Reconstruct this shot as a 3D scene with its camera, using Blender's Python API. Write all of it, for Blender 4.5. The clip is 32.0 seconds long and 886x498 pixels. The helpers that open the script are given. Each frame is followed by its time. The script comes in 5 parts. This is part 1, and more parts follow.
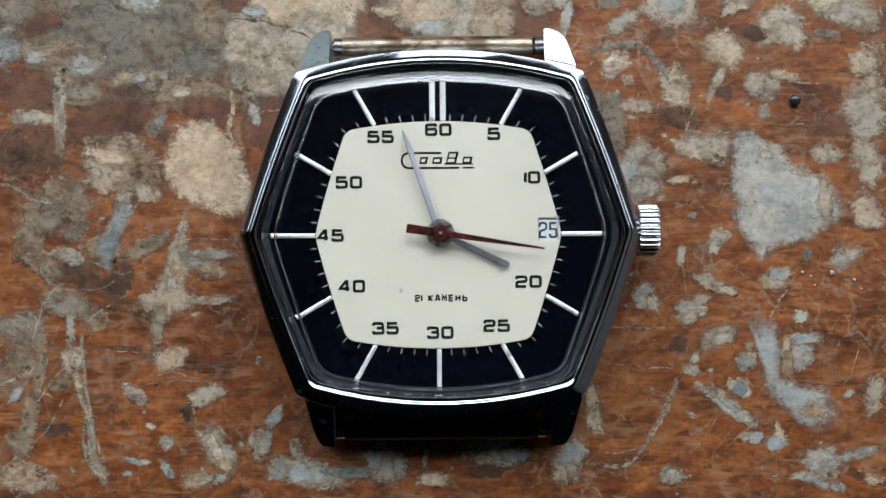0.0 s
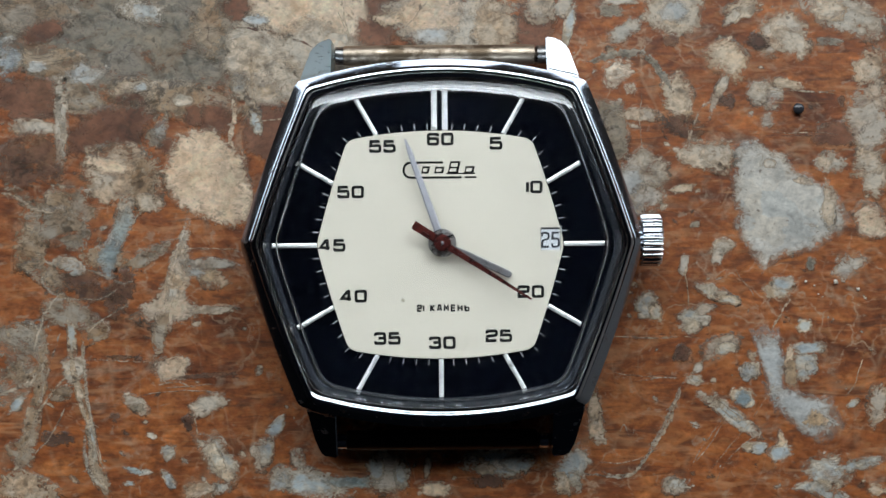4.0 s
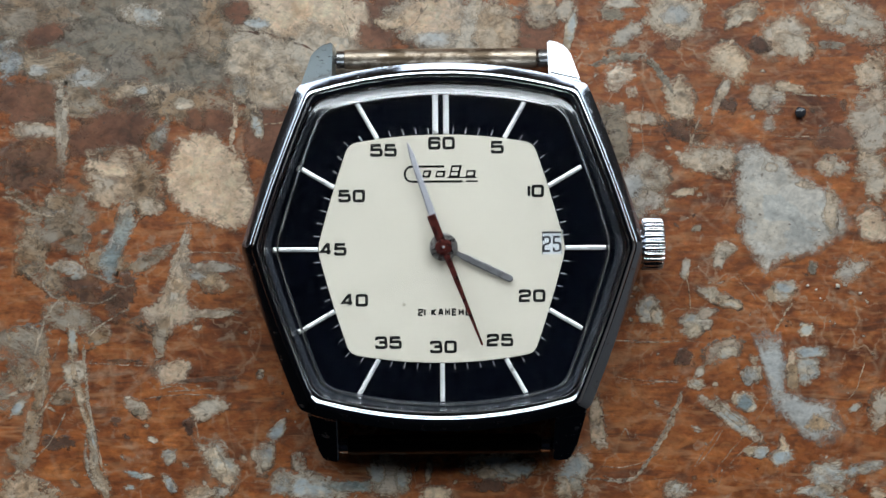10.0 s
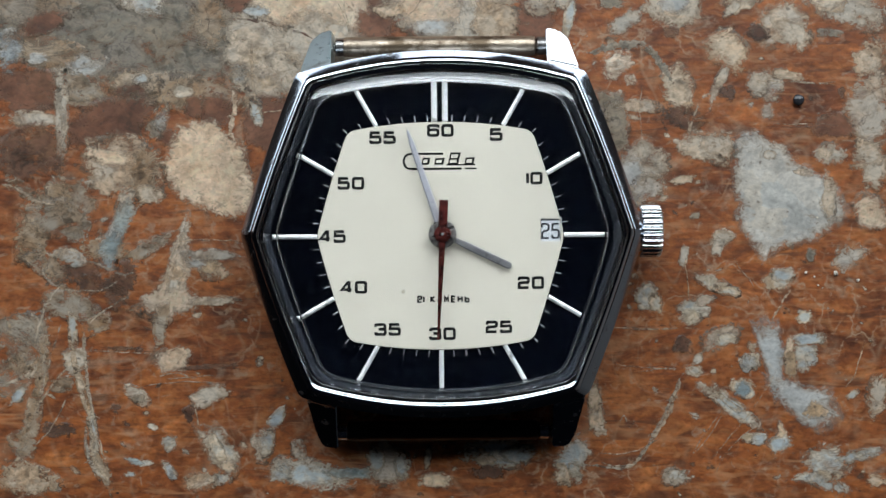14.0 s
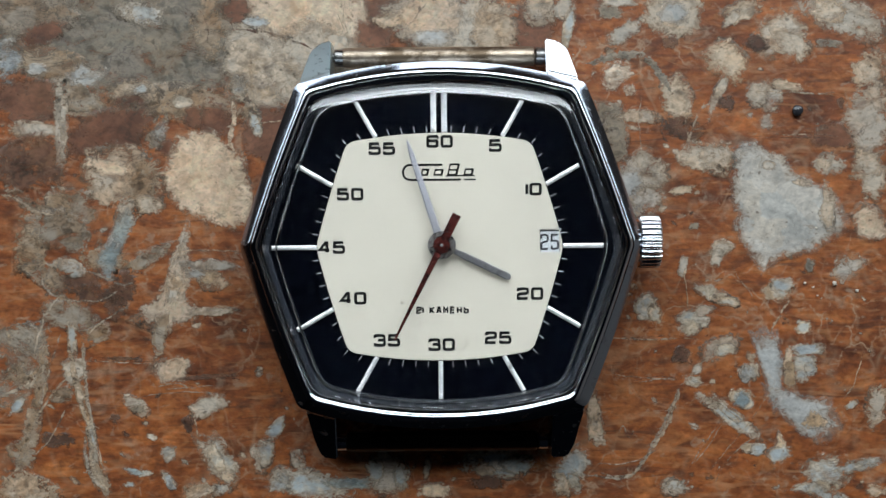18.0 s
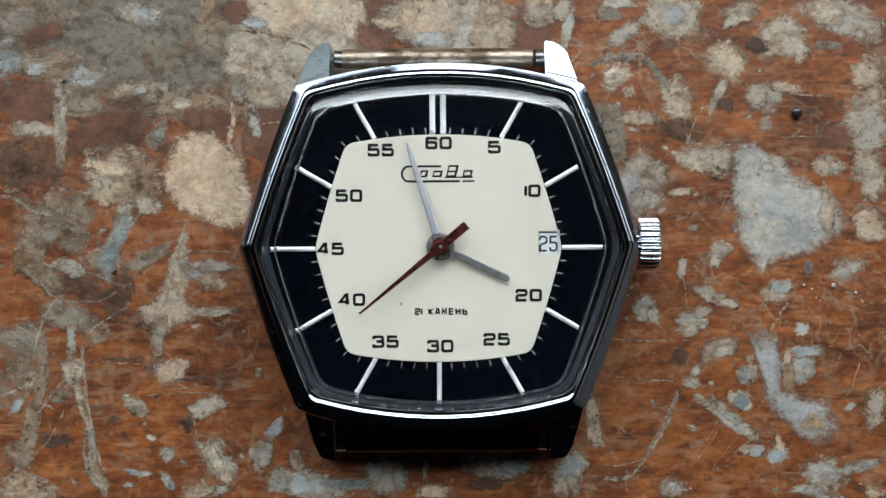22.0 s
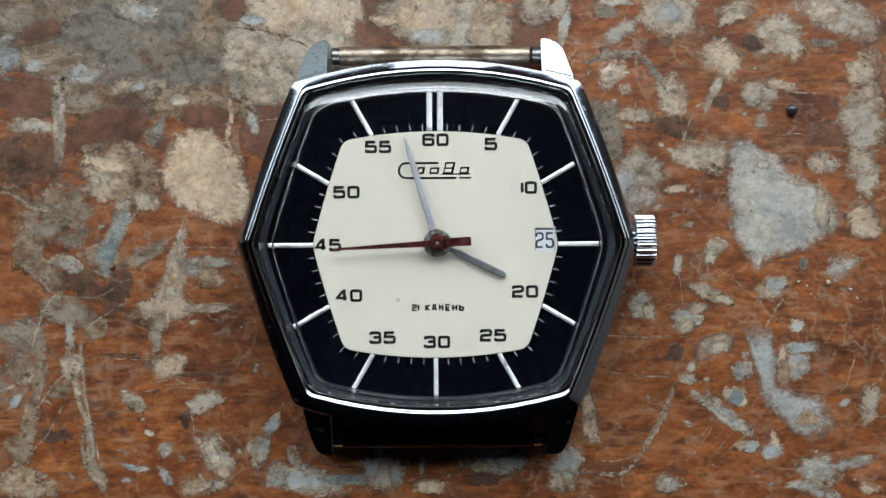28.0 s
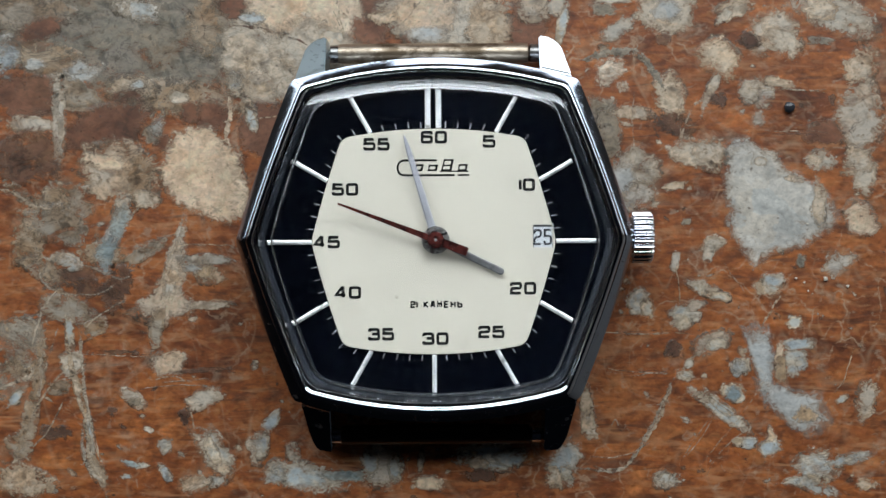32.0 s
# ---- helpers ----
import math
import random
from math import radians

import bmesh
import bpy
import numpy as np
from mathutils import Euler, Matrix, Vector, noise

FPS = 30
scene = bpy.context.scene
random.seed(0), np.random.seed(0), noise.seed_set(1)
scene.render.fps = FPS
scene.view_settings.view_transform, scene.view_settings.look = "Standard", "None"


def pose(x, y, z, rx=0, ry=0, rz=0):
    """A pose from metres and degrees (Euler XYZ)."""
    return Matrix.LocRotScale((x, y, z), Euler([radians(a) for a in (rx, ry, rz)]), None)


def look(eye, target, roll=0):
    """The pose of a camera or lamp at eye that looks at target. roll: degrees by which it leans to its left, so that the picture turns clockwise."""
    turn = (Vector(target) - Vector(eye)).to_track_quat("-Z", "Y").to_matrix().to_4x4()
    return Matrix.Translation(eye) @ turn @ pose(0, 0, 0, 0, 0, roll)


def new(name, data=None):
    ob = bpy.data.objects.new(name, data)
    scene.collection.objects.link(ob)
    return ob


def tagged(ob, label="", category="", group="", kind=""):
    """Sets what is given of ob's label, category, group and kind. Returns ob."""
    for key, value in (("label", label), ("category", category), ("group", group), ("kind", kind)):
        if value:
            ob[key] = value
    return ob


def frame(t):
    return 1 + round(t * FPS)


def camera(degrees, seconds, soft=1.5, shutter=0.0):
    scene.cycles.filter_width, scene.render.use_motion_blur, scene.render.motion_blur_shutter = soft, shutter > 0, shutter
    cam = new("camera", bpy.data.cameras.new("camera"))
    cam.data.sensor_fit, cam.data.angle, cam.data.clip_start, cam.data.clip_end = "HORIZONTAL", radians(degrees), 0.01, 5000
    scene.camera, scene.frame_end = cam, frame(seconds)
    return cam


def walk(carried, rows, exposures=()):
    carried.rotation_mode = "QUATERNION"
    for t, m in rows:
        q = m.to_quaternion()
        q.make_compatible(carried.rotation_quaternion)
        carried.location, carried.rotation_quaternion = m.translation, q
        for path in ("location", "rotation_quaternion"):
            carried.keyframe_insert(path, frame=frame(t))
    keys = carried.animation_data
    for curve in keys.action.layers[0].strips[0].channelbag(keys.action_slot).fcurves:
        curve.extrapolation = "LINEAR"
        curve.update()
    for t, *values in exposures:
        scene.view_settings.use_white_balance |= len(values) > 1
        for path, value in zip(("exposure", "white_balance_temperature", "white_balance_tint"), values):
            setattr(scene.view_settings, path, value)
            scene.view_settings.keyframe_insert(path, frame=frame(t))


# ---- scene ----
cam = camera(40, 32.0, soft=1.5)
walk(cam, [
    (0, pose(-0.000158, -0.001436, 0.120096, -0.0778, -0.2552, 0.0526)),
    (0.5, pose(-0.000118, -0.001349, 0.120073, -0.0633, -0.2373, 0.0533)),
    (1, pose(-0.000069, -0.001239, 0.120079, -0.0564, -0.2152, 0.0438)),
    (1.5, pose(-0.000024, -0.001124, 0.120073, -0.0538, -0.1914, 0.0484)),
    (2, pose(-0.000015, -0.001011, 0.119972, -0.0536, -0.1675, 0.0467)),
    (2.5, pose(-0.000015, -0.000900, 0.119862, -0.0543, -0.1449, 0.0396)),
    (3, pose(-0.000019, -0.000790, 0.119793, -0.0550, -0.1243, 0.0287)),
    (3.5, pose(-0.000010, -0.000686, 0.119775, -0.0547, -0.1063, 0.0346)),
    (5.5, pose(-0.000061, -0.000264, 0.119491, -0.0325, -0.0492, 0.0225)),
    (6, pose(-0.000063, -0.000182, 0.119459, -0.0240, -0.0354, 0.0106)),
    (6.5, pose(-0.000045, -0.000079, 0.119428, -0.0161, -0.0226, -0.0040)),
    (7, pose(-0.000029, 0.000034, 0.119358, -0.0093, -0.0115, -0.0139)),
    (7.5, pose(-0.000034, 0.000162, 0.119279, -0.0042, -0.0026, -0.0283)),
    (8, pose(-0.000038, 0.000227, 0.119256, -0.0020, 0.0037, -0.0293)),
    (8.5, pose(-0.000007, 0.000164, 0.119309, -0.0048, 0.0072, -0.0260)),
    (9, pose(0.000018, 0.000035, 0.119407, -0.0151, 0.0083, -0.0028)),
    (9.5, pose(0.000037, -0.000085, 0.119508, -0.0348, 0.0074, 0.0297)),
    (10, pose(0.000061, -0.000171, 0.119566, -0.0643, 0.0053, 0.0558)),
    (10.5, pose(0.000080, -0.000234, 0.119612, -0.1024, 0.0022, 0.0464)),
    (11, pose(0.000085, -0.000291, 0.119634, -0.1468, -0.0015, 0.0374)),
    (11.5, pose(0.000090, -0.000350, 0.119649, -0.1938, -0.0055, 0.0472)),
    (12, pose(0.000102, -0.000414, 0.119692, -0.2387, -0.0093, 0.0557)),
    (12.5, pose(0.000106, -0.000487, 0.119723, -0.2778, -0.0122, 0.0482)),
    (13, pose(0.000100, -0.000578, 0.119748, -0.3094, -0.0140, 0.0403)),
    (13.5, pose(0.000099, -0.000688, 0.119779, -0.3327, -0.0145, 0.0334)),
    (14, pose(0.000121, -0.000812, 0.119867, -0.3473, -0.0136, 0.0200)),
    (14.5, pose(0.000141, -0.000901, 0.119902, -0.3523, -0.0112, 0.0176)),
    (16.5, pose(0.000189, -0.000149, 0.119926, -0.3198, -0.0121, 0.0100)),
    (17, pose(0.000173, 0.000017, 0.119924, -0.3209, -0.0191, 0.0181)),
    (17.5, pose(0.000160, 0.000129, 0.119921, -0.3279, -0.0263, 0.0369)),
    (18, pose(0.000157, 0.000191, 0.119922, -0.3393, -0.0318, 0.0272)),
    (18.5, pose(0.000166, 0.000230, 0.119950, -0.3541, -0.0343, 0.0220)),
    (19, pose(0.000187, 0.000271, 0.119973, -0.3716, -0.0323, 0.0155)),
    (19.5, pose(0.000212, 0.000315, 0.119976, -0.3905, -0.0248, 0.0142)),
    (20, pose(0.000250, 0.000364, 0.119970, -0.4092, -0.0118, 0.0324)),
    (20.5, pose(0.000302, 0.000423, 0.119956, -0.4264, 0.0043, 0.0559)),
    (21, pose(0.000356, 0.000480, 0.119982, -0.4417, 0.0204, 0.0790)),
    (21.5, pose(0.000396, 0.000540, 0.119986, -0.4553, 0.0335, 0.1081)),
    (22, pose(0.000416, 0.000590, 0.119968, -0.4680, 0.0415, 0.1268)),
    (22.5, pose(0.000427, 0.000633, 0.119950, -0.4806, 0.0435, 0.1538)),
    (23, pose(0.000423, 0.000664, 0.119932, -0.4935, 0.0402, 0.1723)),
    (23.5, pose(0.000408, 0.000681, 0.119930, -0.5061, 0.0332, 0.1763)),
    (24, pose(0.000391, 0.000678, 0.119964, -0.5175, 0.0242, 0.1658)),
    (24.5, pose(0.000372, 0.000666, 0.119992, -0.5266, 0.0141, 0.1622)),
    (25, pose(0.000353, 0.000647, 0.119991, -0.5326, 0.0035, 0.1749)),
    (25.5, pose(0.000327, 0.000621, 0.120004, -0.5341, -0.0071, 0.1485)),
    (27.5, pose(0.000505, 0.000390, 0.120441, -0.5223, -0.0362, 0.1441)),
    (28, pose(0.000556, 0.000382, 0.120537, -0.5318, -0.0376, 0.1848)),
    (28.5, pose(0.000592, 0.000396, 0.120633, -0.5474, -0.0368, 0.1825)),
    (29, pose(0.000635, 0.000409, 0.120682, -0.5670, -0.0341, 0.1614)),
    (29.5, pose(0.000679, 0.000408, 0.120735, -0.5885, -0.0295, 0.1556)),
    (30, pose(0.000713, 0.000407, 0.120801, -0.6095, -0.0235, 0.1593)),
    (30.5, pose(0.000746, 0.000395, 0.120857, -0.6264, -0.0165, 0.1679)),
    (31, pose(0.000765, 0.000365, 0.120898, -0.6343, -0.0101, 0.1792)),
    (31.5, pose(0.000772, 0.000317, 0.120901, -0.6272, -0.0067, 0.1809)),
    (32, pose(0.000764, 0.000238, 0.120938, -0.6001, -0.0099, 0.1507)),
])

# ---- world and light ----
world = bpy.data.worlds.new("world")
scene.world = world
world.use_nodes = True
sky = world.node_tree.nodes.new("ShaderNodeTexSky")
sky.sky_type, sky.sun_disc = "NISHITA", False
sky.sun_elevation, sky.sun_rotation = radians(50), radians(20)
world.node_tree.links.new(sky.outputs[0], world.node_tree.nodes["Background"].inputs[0])
world.node_tree.nodes["Background"].inputs[1].default_value = 0.08

# daylight of the overcast sky in the window's opening: brightest high up and straight ahead, dimmer towards the horizon
for height, width, across, watts in ((0.124, 1.60, -0.02, 1.20), (0.181, 0.62, 0.02, 0.87), (0.238, 0.45, 0.02, 0.96)):
    day = new("window_daylight", bpy.data.lights.new("window_daylight", "AREA"))
    day.data.shape, day.data.size, day.data.size_y = "RECTANGLE", width, 0.057
    day.data.energy, day.data.color = watts, (0.87, 0.955, 1.0)
    day.matrix_world = look((across, 0.162, height), (across, 0.0, height))
scene.view_settings.exposure = -0.59

# ---- material tools ----


def put(nt, kind, out=0, **sets):
    """A node with its inputs set or linked by name (spaces as underscores, or i0, i1 ...); returns the output."""
    n = nt.nodes.new("ShaderNode" + kind)
    if "operation" in sets:
        n.operation = sets.pop("operation")
    if "feature" in sets:
        n.feature = sets.pop("feature")
    if "attribute_name" in sets:
        n.attribute_name = sets.pop("attribute_name")
    for key, v in sets.items():
        s = n.inputs[int(key[1:])] if key[0] == "i" and key[1:].isdigit() else n.inputs[key.replace("_", " ")]
        if isinstance(v, bpy.types.NodeSocket):
            nt.links.new(v, s)
        else:
            s.default_value = v
    return n.outputs[out]


def rgb(r, g, b):
    return (r, g, b, 1.0)


def mixc(nt, f, a, b, how="MIX"):
    n = nt.nodes.new("ShaderNodeMix")
    n.data_type, n.blend_type = "RGBA", how
    for s, v in ((n.inputs[0], f), (n.inputs[6], a), (n.inputs[7], b)):
        if isinstance(v, bpy.types.NodeSocket):
            nt.links.new(v, s)
        else:
            s.default_value = v
    return n.outputs[2]


def ramp(nt, f, *stops):
    n = nt.nodes.new("ShaderNodeValToRGB")
    while len(n.color_ramp.elements) < len(stops):
        n.color_ramp.elements.new(0.5)
    for e, (at, c) in zip(n.color_ramp.elements, stops):
        e.position, e.color = at, c if len(c) == 4 else (*c, 1.0)
    nt.links.new(f, n.inputs[0])
    return n.outputs[0]


def span(nt, f, lo, hi, a=0.0, b=1.0):
    n = nt.nodes.new("ShaderNodeMapRange")
    nt.links.new(f, n.inputs[0])
    for i, v in enumerate((lo, hi, a, b)):
        n.inputs[i + 1].default_value = v
    return n.outputs[0]


def where(nt, sx, sy, sz, add=(0, 0, 0)):
    """World position in metres, scaled: so many features a metre."""
    g = nt.nodes.new("ShaderNodeNewGeometry").outputs["Position"]
    m = nt.nodes.new("ShaderNodeMapping")
    nt.links.new(g, m.inputs[0])
    m.inputs["Scale"].default_value, m.inputs["Location"].default_value = (sx, sy, sz), add
    return m.outputs[0]


def local(nt, sx, sy, sz):
    """The object's own coordinates, scaled."""
    g = nt.nodes.new("ShaderNodeTexCoord").outputs["Object"]
    m = nt.nodes.new("ShaderNodeMapping")
    nt.links.new(g, m.inputs[0])
    m.inputs["Scale"].default_value = (sx, sy, sz)
    return m.outputs[0]


def grain(nt, vec, scale=1.0, detail=4.0, rough=0.55, twist=0.0):
    return put(nt, "TexNoise", Vector=vec, Scale=scale, Detail=detail, Roughness=rough, Distortion=twist)


def material(name):
    m = bpy.data.materials.new(name)
    m.use_nodes = True
    return m, m.node_tree, m.node_tree.nodes["Principled BSDF"]


def wire(nt, bsdf, **sets):
    for key, v in sets.items():
        s = bsdf.inputs[key.replace("_", " ")]
        if isinstance(v, bpy.types.NodeSocket):
            nt.links.new(v, s)
        else:
            s.default_value = v


def relief(nt, height, strength, depth):
    return put(nt, "Bump", Strength=strength, Distance=depth, Height=height)


# ---- materials ----


def stone_matrix():
    m, nt, b = material("red_brown_stone")
    streak = grain(nt, where(nt, 190, 420, 400), 1.0, 3, 0.52, 1.2)
    dash = grain(nt, where(nt, 200, 760, 700, (1, 0, 0)), 1.0, 2, 0.50, 1.2)
    patch = grain(nt, where(nt, 85, 120, 100), 1.0, 5, 0.58, 0.6)
    fine = grain(nt, where(nt, 1500, 1900, 2400), 1.0, 4, 0.62)
    c = ramp(nt, streak, (0.30, (0.135, 0.046, 0.020)), (0.44, (0.235, 0.078, 0.026)), (0.57, (0.295, 0.104, 0.033)), (0.72, (0.38, 0.150, 0.052)))
    tone = ramp(nt, patch, (0.33, (0.52, 0.50, 0.52)), (0.45, (0.90, 0.88, 0.88)), (0.55, (1.04, 1.04, 1.0)), (0.70, (1.20, 1.17, 1.05)))
    c = mixc(nt, 1.0, c, tone, "MULTIPLY")
    speck = ramp(nt, fine, (0.33, (0.62, 0.60, 0.60)), (0.46, (0.95, 0.95, 0.95)), (0.55, (1.05, 1.05, 1.05)), (0.68, (1.35, 1.33, 1.3)))
    c = mixc(nt, 0.75, c, speck, "MULTIPLY")
    mott = grain(nt, where(nt, 560, 900, 400, (8, 8, 0)), 1.0, 6, 0.64, 0.8)
    c = mixc(nt, 0.9, c, ramp(nt, mott, (0.34, (0.58, 0.55, 0.56)), (0.46, (0.92, 0.92, 0.92)), (0.56, (1.05, 1.05, 1.04)), (0.66, (1.34, 1.33, 1.3))), "MULTIPLY")
    # wavy dark grain and short pale dashes
    c = mixc(nt, span(nt, dash, 0.40, 0.30, 0.0, 0.55), c, rgb(0.075, 0.034, 0.020))
    c = mixc(nt, span(nt, dash, 0.58, 0.68, 0.0, 0.30), c, rgb(0.42, 0.23, 0.12))
    nick = grain(nt, where(nt, 420, 800, 900, (4, 7, 0)), 1.0, 3, 0.55, 0.9)
    c = mixc(nt, span(nt, nick, 0.42, 0.31, 0.0, 0.5), c, rgb(0.085, 0.036, 0.021))
    c = mixc(nt, span(nt, nick, 0.57, 0.70, 0.0, 0.35), c, rgb(0.46, 0.235, 0.10))
    # fine lamination, broken up along its length
    lam = grain(nt, where(nt, 120, 780, 900, (2, 5, 0)), 1.0, 2, 0.5, 0.9)
    gap = span(nt, grain(nt, where(nt, 170, 300, 200, (11, 2, 0)), 1.0, 4, 0.6), 0.42, 0.60)
    c = mixc(nt, put(nt, "Math", operation="MULTIPLY", i0=span(nt, lam, 0.43, 0.34, 0.0, 0.7), i1=gap), c, rgb(0.070, 0.030, 0.018))
    c = mixc(nt, put(nt, "Math", operation="MULTIPLY", i0=span(nt, lam, 0.57, 0.66, 0.0, 0.6), i1=gap), c, rgb(0.46, 0.255, 0.135))
    # pale cloudy intergrowths at two sizes
    cloud = span(nt, grain(nt, where(nt, 190, 240, 200, (3.1, 0.7, 0)), 1.0, 7, 0.66, 1.0), 0.575, 0.68, 0.0, 0.45)
    c = mixc(nt, cloud, c, ramp(nt, fine, (0.34, (0.20, 0.16, 0.12)), (0.66, (0.44, 0.37, 0.29))))
    small = span(nt, grain(nt, where(nt, 620, 760, 600, (1.7, 4.2, 0)), 1.0, 6, 0.64, 0.6), 0.60, 0.66, 0.0, 0.45)
    c = mixc(nt, small, c, rgb(0.36, 0.30, 0.235))
    # broken pale web of healed cracks, in patches
    sway = nt.nodes.new("ShaderNodeTexNoise")
    nt.links.new(where(nt, 330, 330, 330), sway.inputs["Vector"])
    sway.inputs["Scale"].default_value, sway.inputs["Detail"].default_value = 1.0, 4.0
    bent = put(nt, "VectorMath", operation="MULTIPLY_ADD", i0=sway.outputs["Color"], i1=(1.3, 1.3, 1.3), i2=where(nt, 210, 250, 200))
    web = span(nt, put(nt, "TexVoronoi", feature="DISTANCE_TO_EDGE", Vector=bent, Scale=1.0), 0.0, 0.045, 0.8, 0.0)
    patchy = span(nt, grain(nt, where(nt, 70, 80, 70, (2.5, 6, 0)), 1.0, 3, 0.5), 0.50, 0.60)
    web = put(nt, "Math", operation="MULTIPLY", i0=put(nt, "Math", operation="MULTIPLY", i0=web, i1=patchy), i1=span(nt, mott, 0.40, 0.58))
    c = mixc(nt, web, c, rgb(0.40, 0.31, 0.225))
    # fine pale mineral threads in two sets
    for sx, sy, ox in ((105, 95, 0.4), (230, 120, 5.3)):
        wander = grain(nt, where(nt, sx, sy, 100, (ox, 0.2, 0)), 1.0, 1.2, 0.45, 0.2)
        off = put(nt, "Math", operation="ABSOLUTE", i0=put(nt, "Math", operation="SUBTRACT", i0=wander, i1=0.5))
        here = span(nt, grain(nt, where(nt, 150, 150, 140, (6 + ox, 3, 0)), 1.0, 4, 0.6), 0.47, 0.62)
        thread = put(nt, "Math", operation="MULTIPLY", i0=span(nt, off, 0.0, 0.020, 0.28, 0.0), i1=here)
        c = mixc(nt, thread, c, rgb(0.45, 0.34, 0.235))
    c = mixc(nt, 1.0, c, rgb(1.16, 1.01, 0.90), "MULTIPLY")
    h = put(nt, "Math", operation="ADD", i0=put(nt, "Math", operation="MULTIPLY", i0=dash, i1=0.8), i1=fine)
    wire(nt, b, Base_Color=c, Roughness=span(nt, fine, 0.3, 0.7, 0.38, 0.62), Normal=relief(nt, h, 0.35, 0.00012))
    return m


def chip_stone(name, dark, mid, light, ragged=0.5, other=(0.34, 0.30, 0.25), busy=1.0, heart=None, flow=1.0, crusty=1.0):
    """Stone of an inclusion: smooth clouds of colour, a tan crust with dark specks at the uneven rim."""
    m, nt, b = material(name)
    rnd = nt.nodes.new("ShaderNodeObjectInfo").outputs["Random"]
    cloud = grain(nt, where(nt, 260 / flow, 330 * flow, 300), 1.0, 5, 0.58, 0.9)
    fine = grain(nt, where(nt, 1900 / flow, 2300 * flow, 1900), 1.0, 5, 0.64)
    tint = grain(nt, where(nt, 190, 230, 200, (9, 4, 0)), 1.0, 5, 0.58, 0.8)
    edge = put(nt, "Attribute", out="Fac", attribute_name="inner")
    # interlocking crystals: large ones set the tone, small ones the sparkle
    sway = nt.nodes.new("ShaderNodeTexNoise")
    nt.links.new(where(nt, 620, 620, 620), sway.inputs["Vector"])
    sway.inputs["Scale"].default_value, sway.inputs["Detail"].default_value = 1.0, 3.0
    bent = put(nt, "VectorMath", operation="MULTIPLY_ADD", i0=sway.outputs["Color"], i1=(1.5, 1.5, 1.5), i2=where(nt, 620, 780, 700))
    facet = put(nt, "SeparateColor", i0=put(nt, "TexVoronoi", out="Color", Vector=bent, Scale=1.0))
    small_facet = put(nt, "SeparateColor", i0=put(nt, "TexVoronoi", out="Color", Vector=bent, Scale=3.2))
    hue = put(nt, "SeparateColor", out=1, i0=put(nt, "TexVoronoi", out="Color", Vector=bent, Scale=0.55))
    seam = put(nt, "TexVoronoi", feature="DISTANCE_TO_EDGE", Vector=bent, Scale=1.0)
    cloud = put(nt, "Math", operation="MULTIPLY_ADD", i0=put(nt, "Math", operation="SUBTRACT", i0=facet, i1=0.5), i1=0.08 + 0.15 * busy, i2=cloud)
    c = ramp(nt, cloud, (0.33, dark), (0.48, mid), (0.66, light))
    c = mixc(nt, min(0.75, 0.12 + 0.7 * busy), c, ramp(nt, small_facet, (0.0, (0.62, 0.62, 0.63)), (0.5, (0.98, 0.98, 0.98)), (1.0, (1.34, 1.33, 1.31))), "MULTIPLY")
    c = mixc(nt, 0.55 * min(1.0, busy) if heart else 0.25, c, ramp(nt, hue, (0.0, (0.74, 0.90, 1.0)), (0.3, (0.90, 0.96, 1.0)), (0.5, (1.06, 1.03, 1.0)), (0.75, (1.12, 1.02, 0.88)), (1.0, (1.22, 1.0, 0.70))), "MULTIPLY")
    c = mixc(nt, span(nt, tint, 0.48, 0.62, 0.0, 0.8 * busy), c, rgb(*other))
    c = mixc(nt, span(nt, tint, 0.46, 0.36, 0.0, 0.6 * busy), c, rgb(*[0.35 * k + 0.65 * v for k, v in zip((0.62, 0.36, 0.17), mid)]))
    white = grain(nt, where(nt, 520, 600, 500, (4, 11, 0)), 1.0, 5, 0.60, 0.8)
    c = mixc(nt, span(nt, white, 0.53, 0.64, 0.0, 0.75 * busy), c, rgb(*[min(0.75, 1.5 * v) for v in mid]))
    c = mixc(nt, span(nt, white, 0.44, 0.34, 0.0, 0.4 * busy), c, rgb(*[0.66 * v for v in mid]))
    knot = grain(nt, where(nt, 1050, 1200, 1000, (14, 3, 0)), 1.0, 4, 0.58, 0.7)
    c = mixc(nt, span(nt, knot, 0.50, 0.59, 0.0, 0.65 * busy), c, rgb(*[min(0.78, 1.55 * v) for v in mid]))
    c = mixc(nt, span(nt, knot, 0.46, 0.38, 0.0, 0.65 * busy), c, rgb(*[0.5 * v for v in mid]))
    if heart:
        core = grain(nt, where(nt, 240, 280, 200, (13, 2, 0)), 1.0, 4, 0.56, 0.9)
        f = put(nt, "Math", operation="MULTIPLY", i0=span(nt, edge, 0.60, 0.98), i1=span(nt, core, 0.43, 0.57, 0.0, 0.8))
        c = mixc(nt, f, c, rgb(*heart))
    gnaw = grain(nt, where(nt, 430, 520, 400, (2, 2, 0)), 1.0, 5, 0.60, 1.4)
    bite = grain(nt, where(nt, 1200, 1500, 1500, (5, 8, 0)), 1.0, 4, 0.60, 1.6)
    cut = put(nt, "Math", operation="MULTIPLY_ADD", i0=put(nt, "Math", operation="SUBTRACT", i0=gnaw, i1=0.5), i1=ragged * 4.4, i2=edge)
    cut = put(nt, "Math", operation="MULTIPLY_ADD", i0=put(nt, "Math", operation="SUBTRACT", i0=bite, i1=0.5), i1=0.8 + ragged * 2.2, i2=cut)
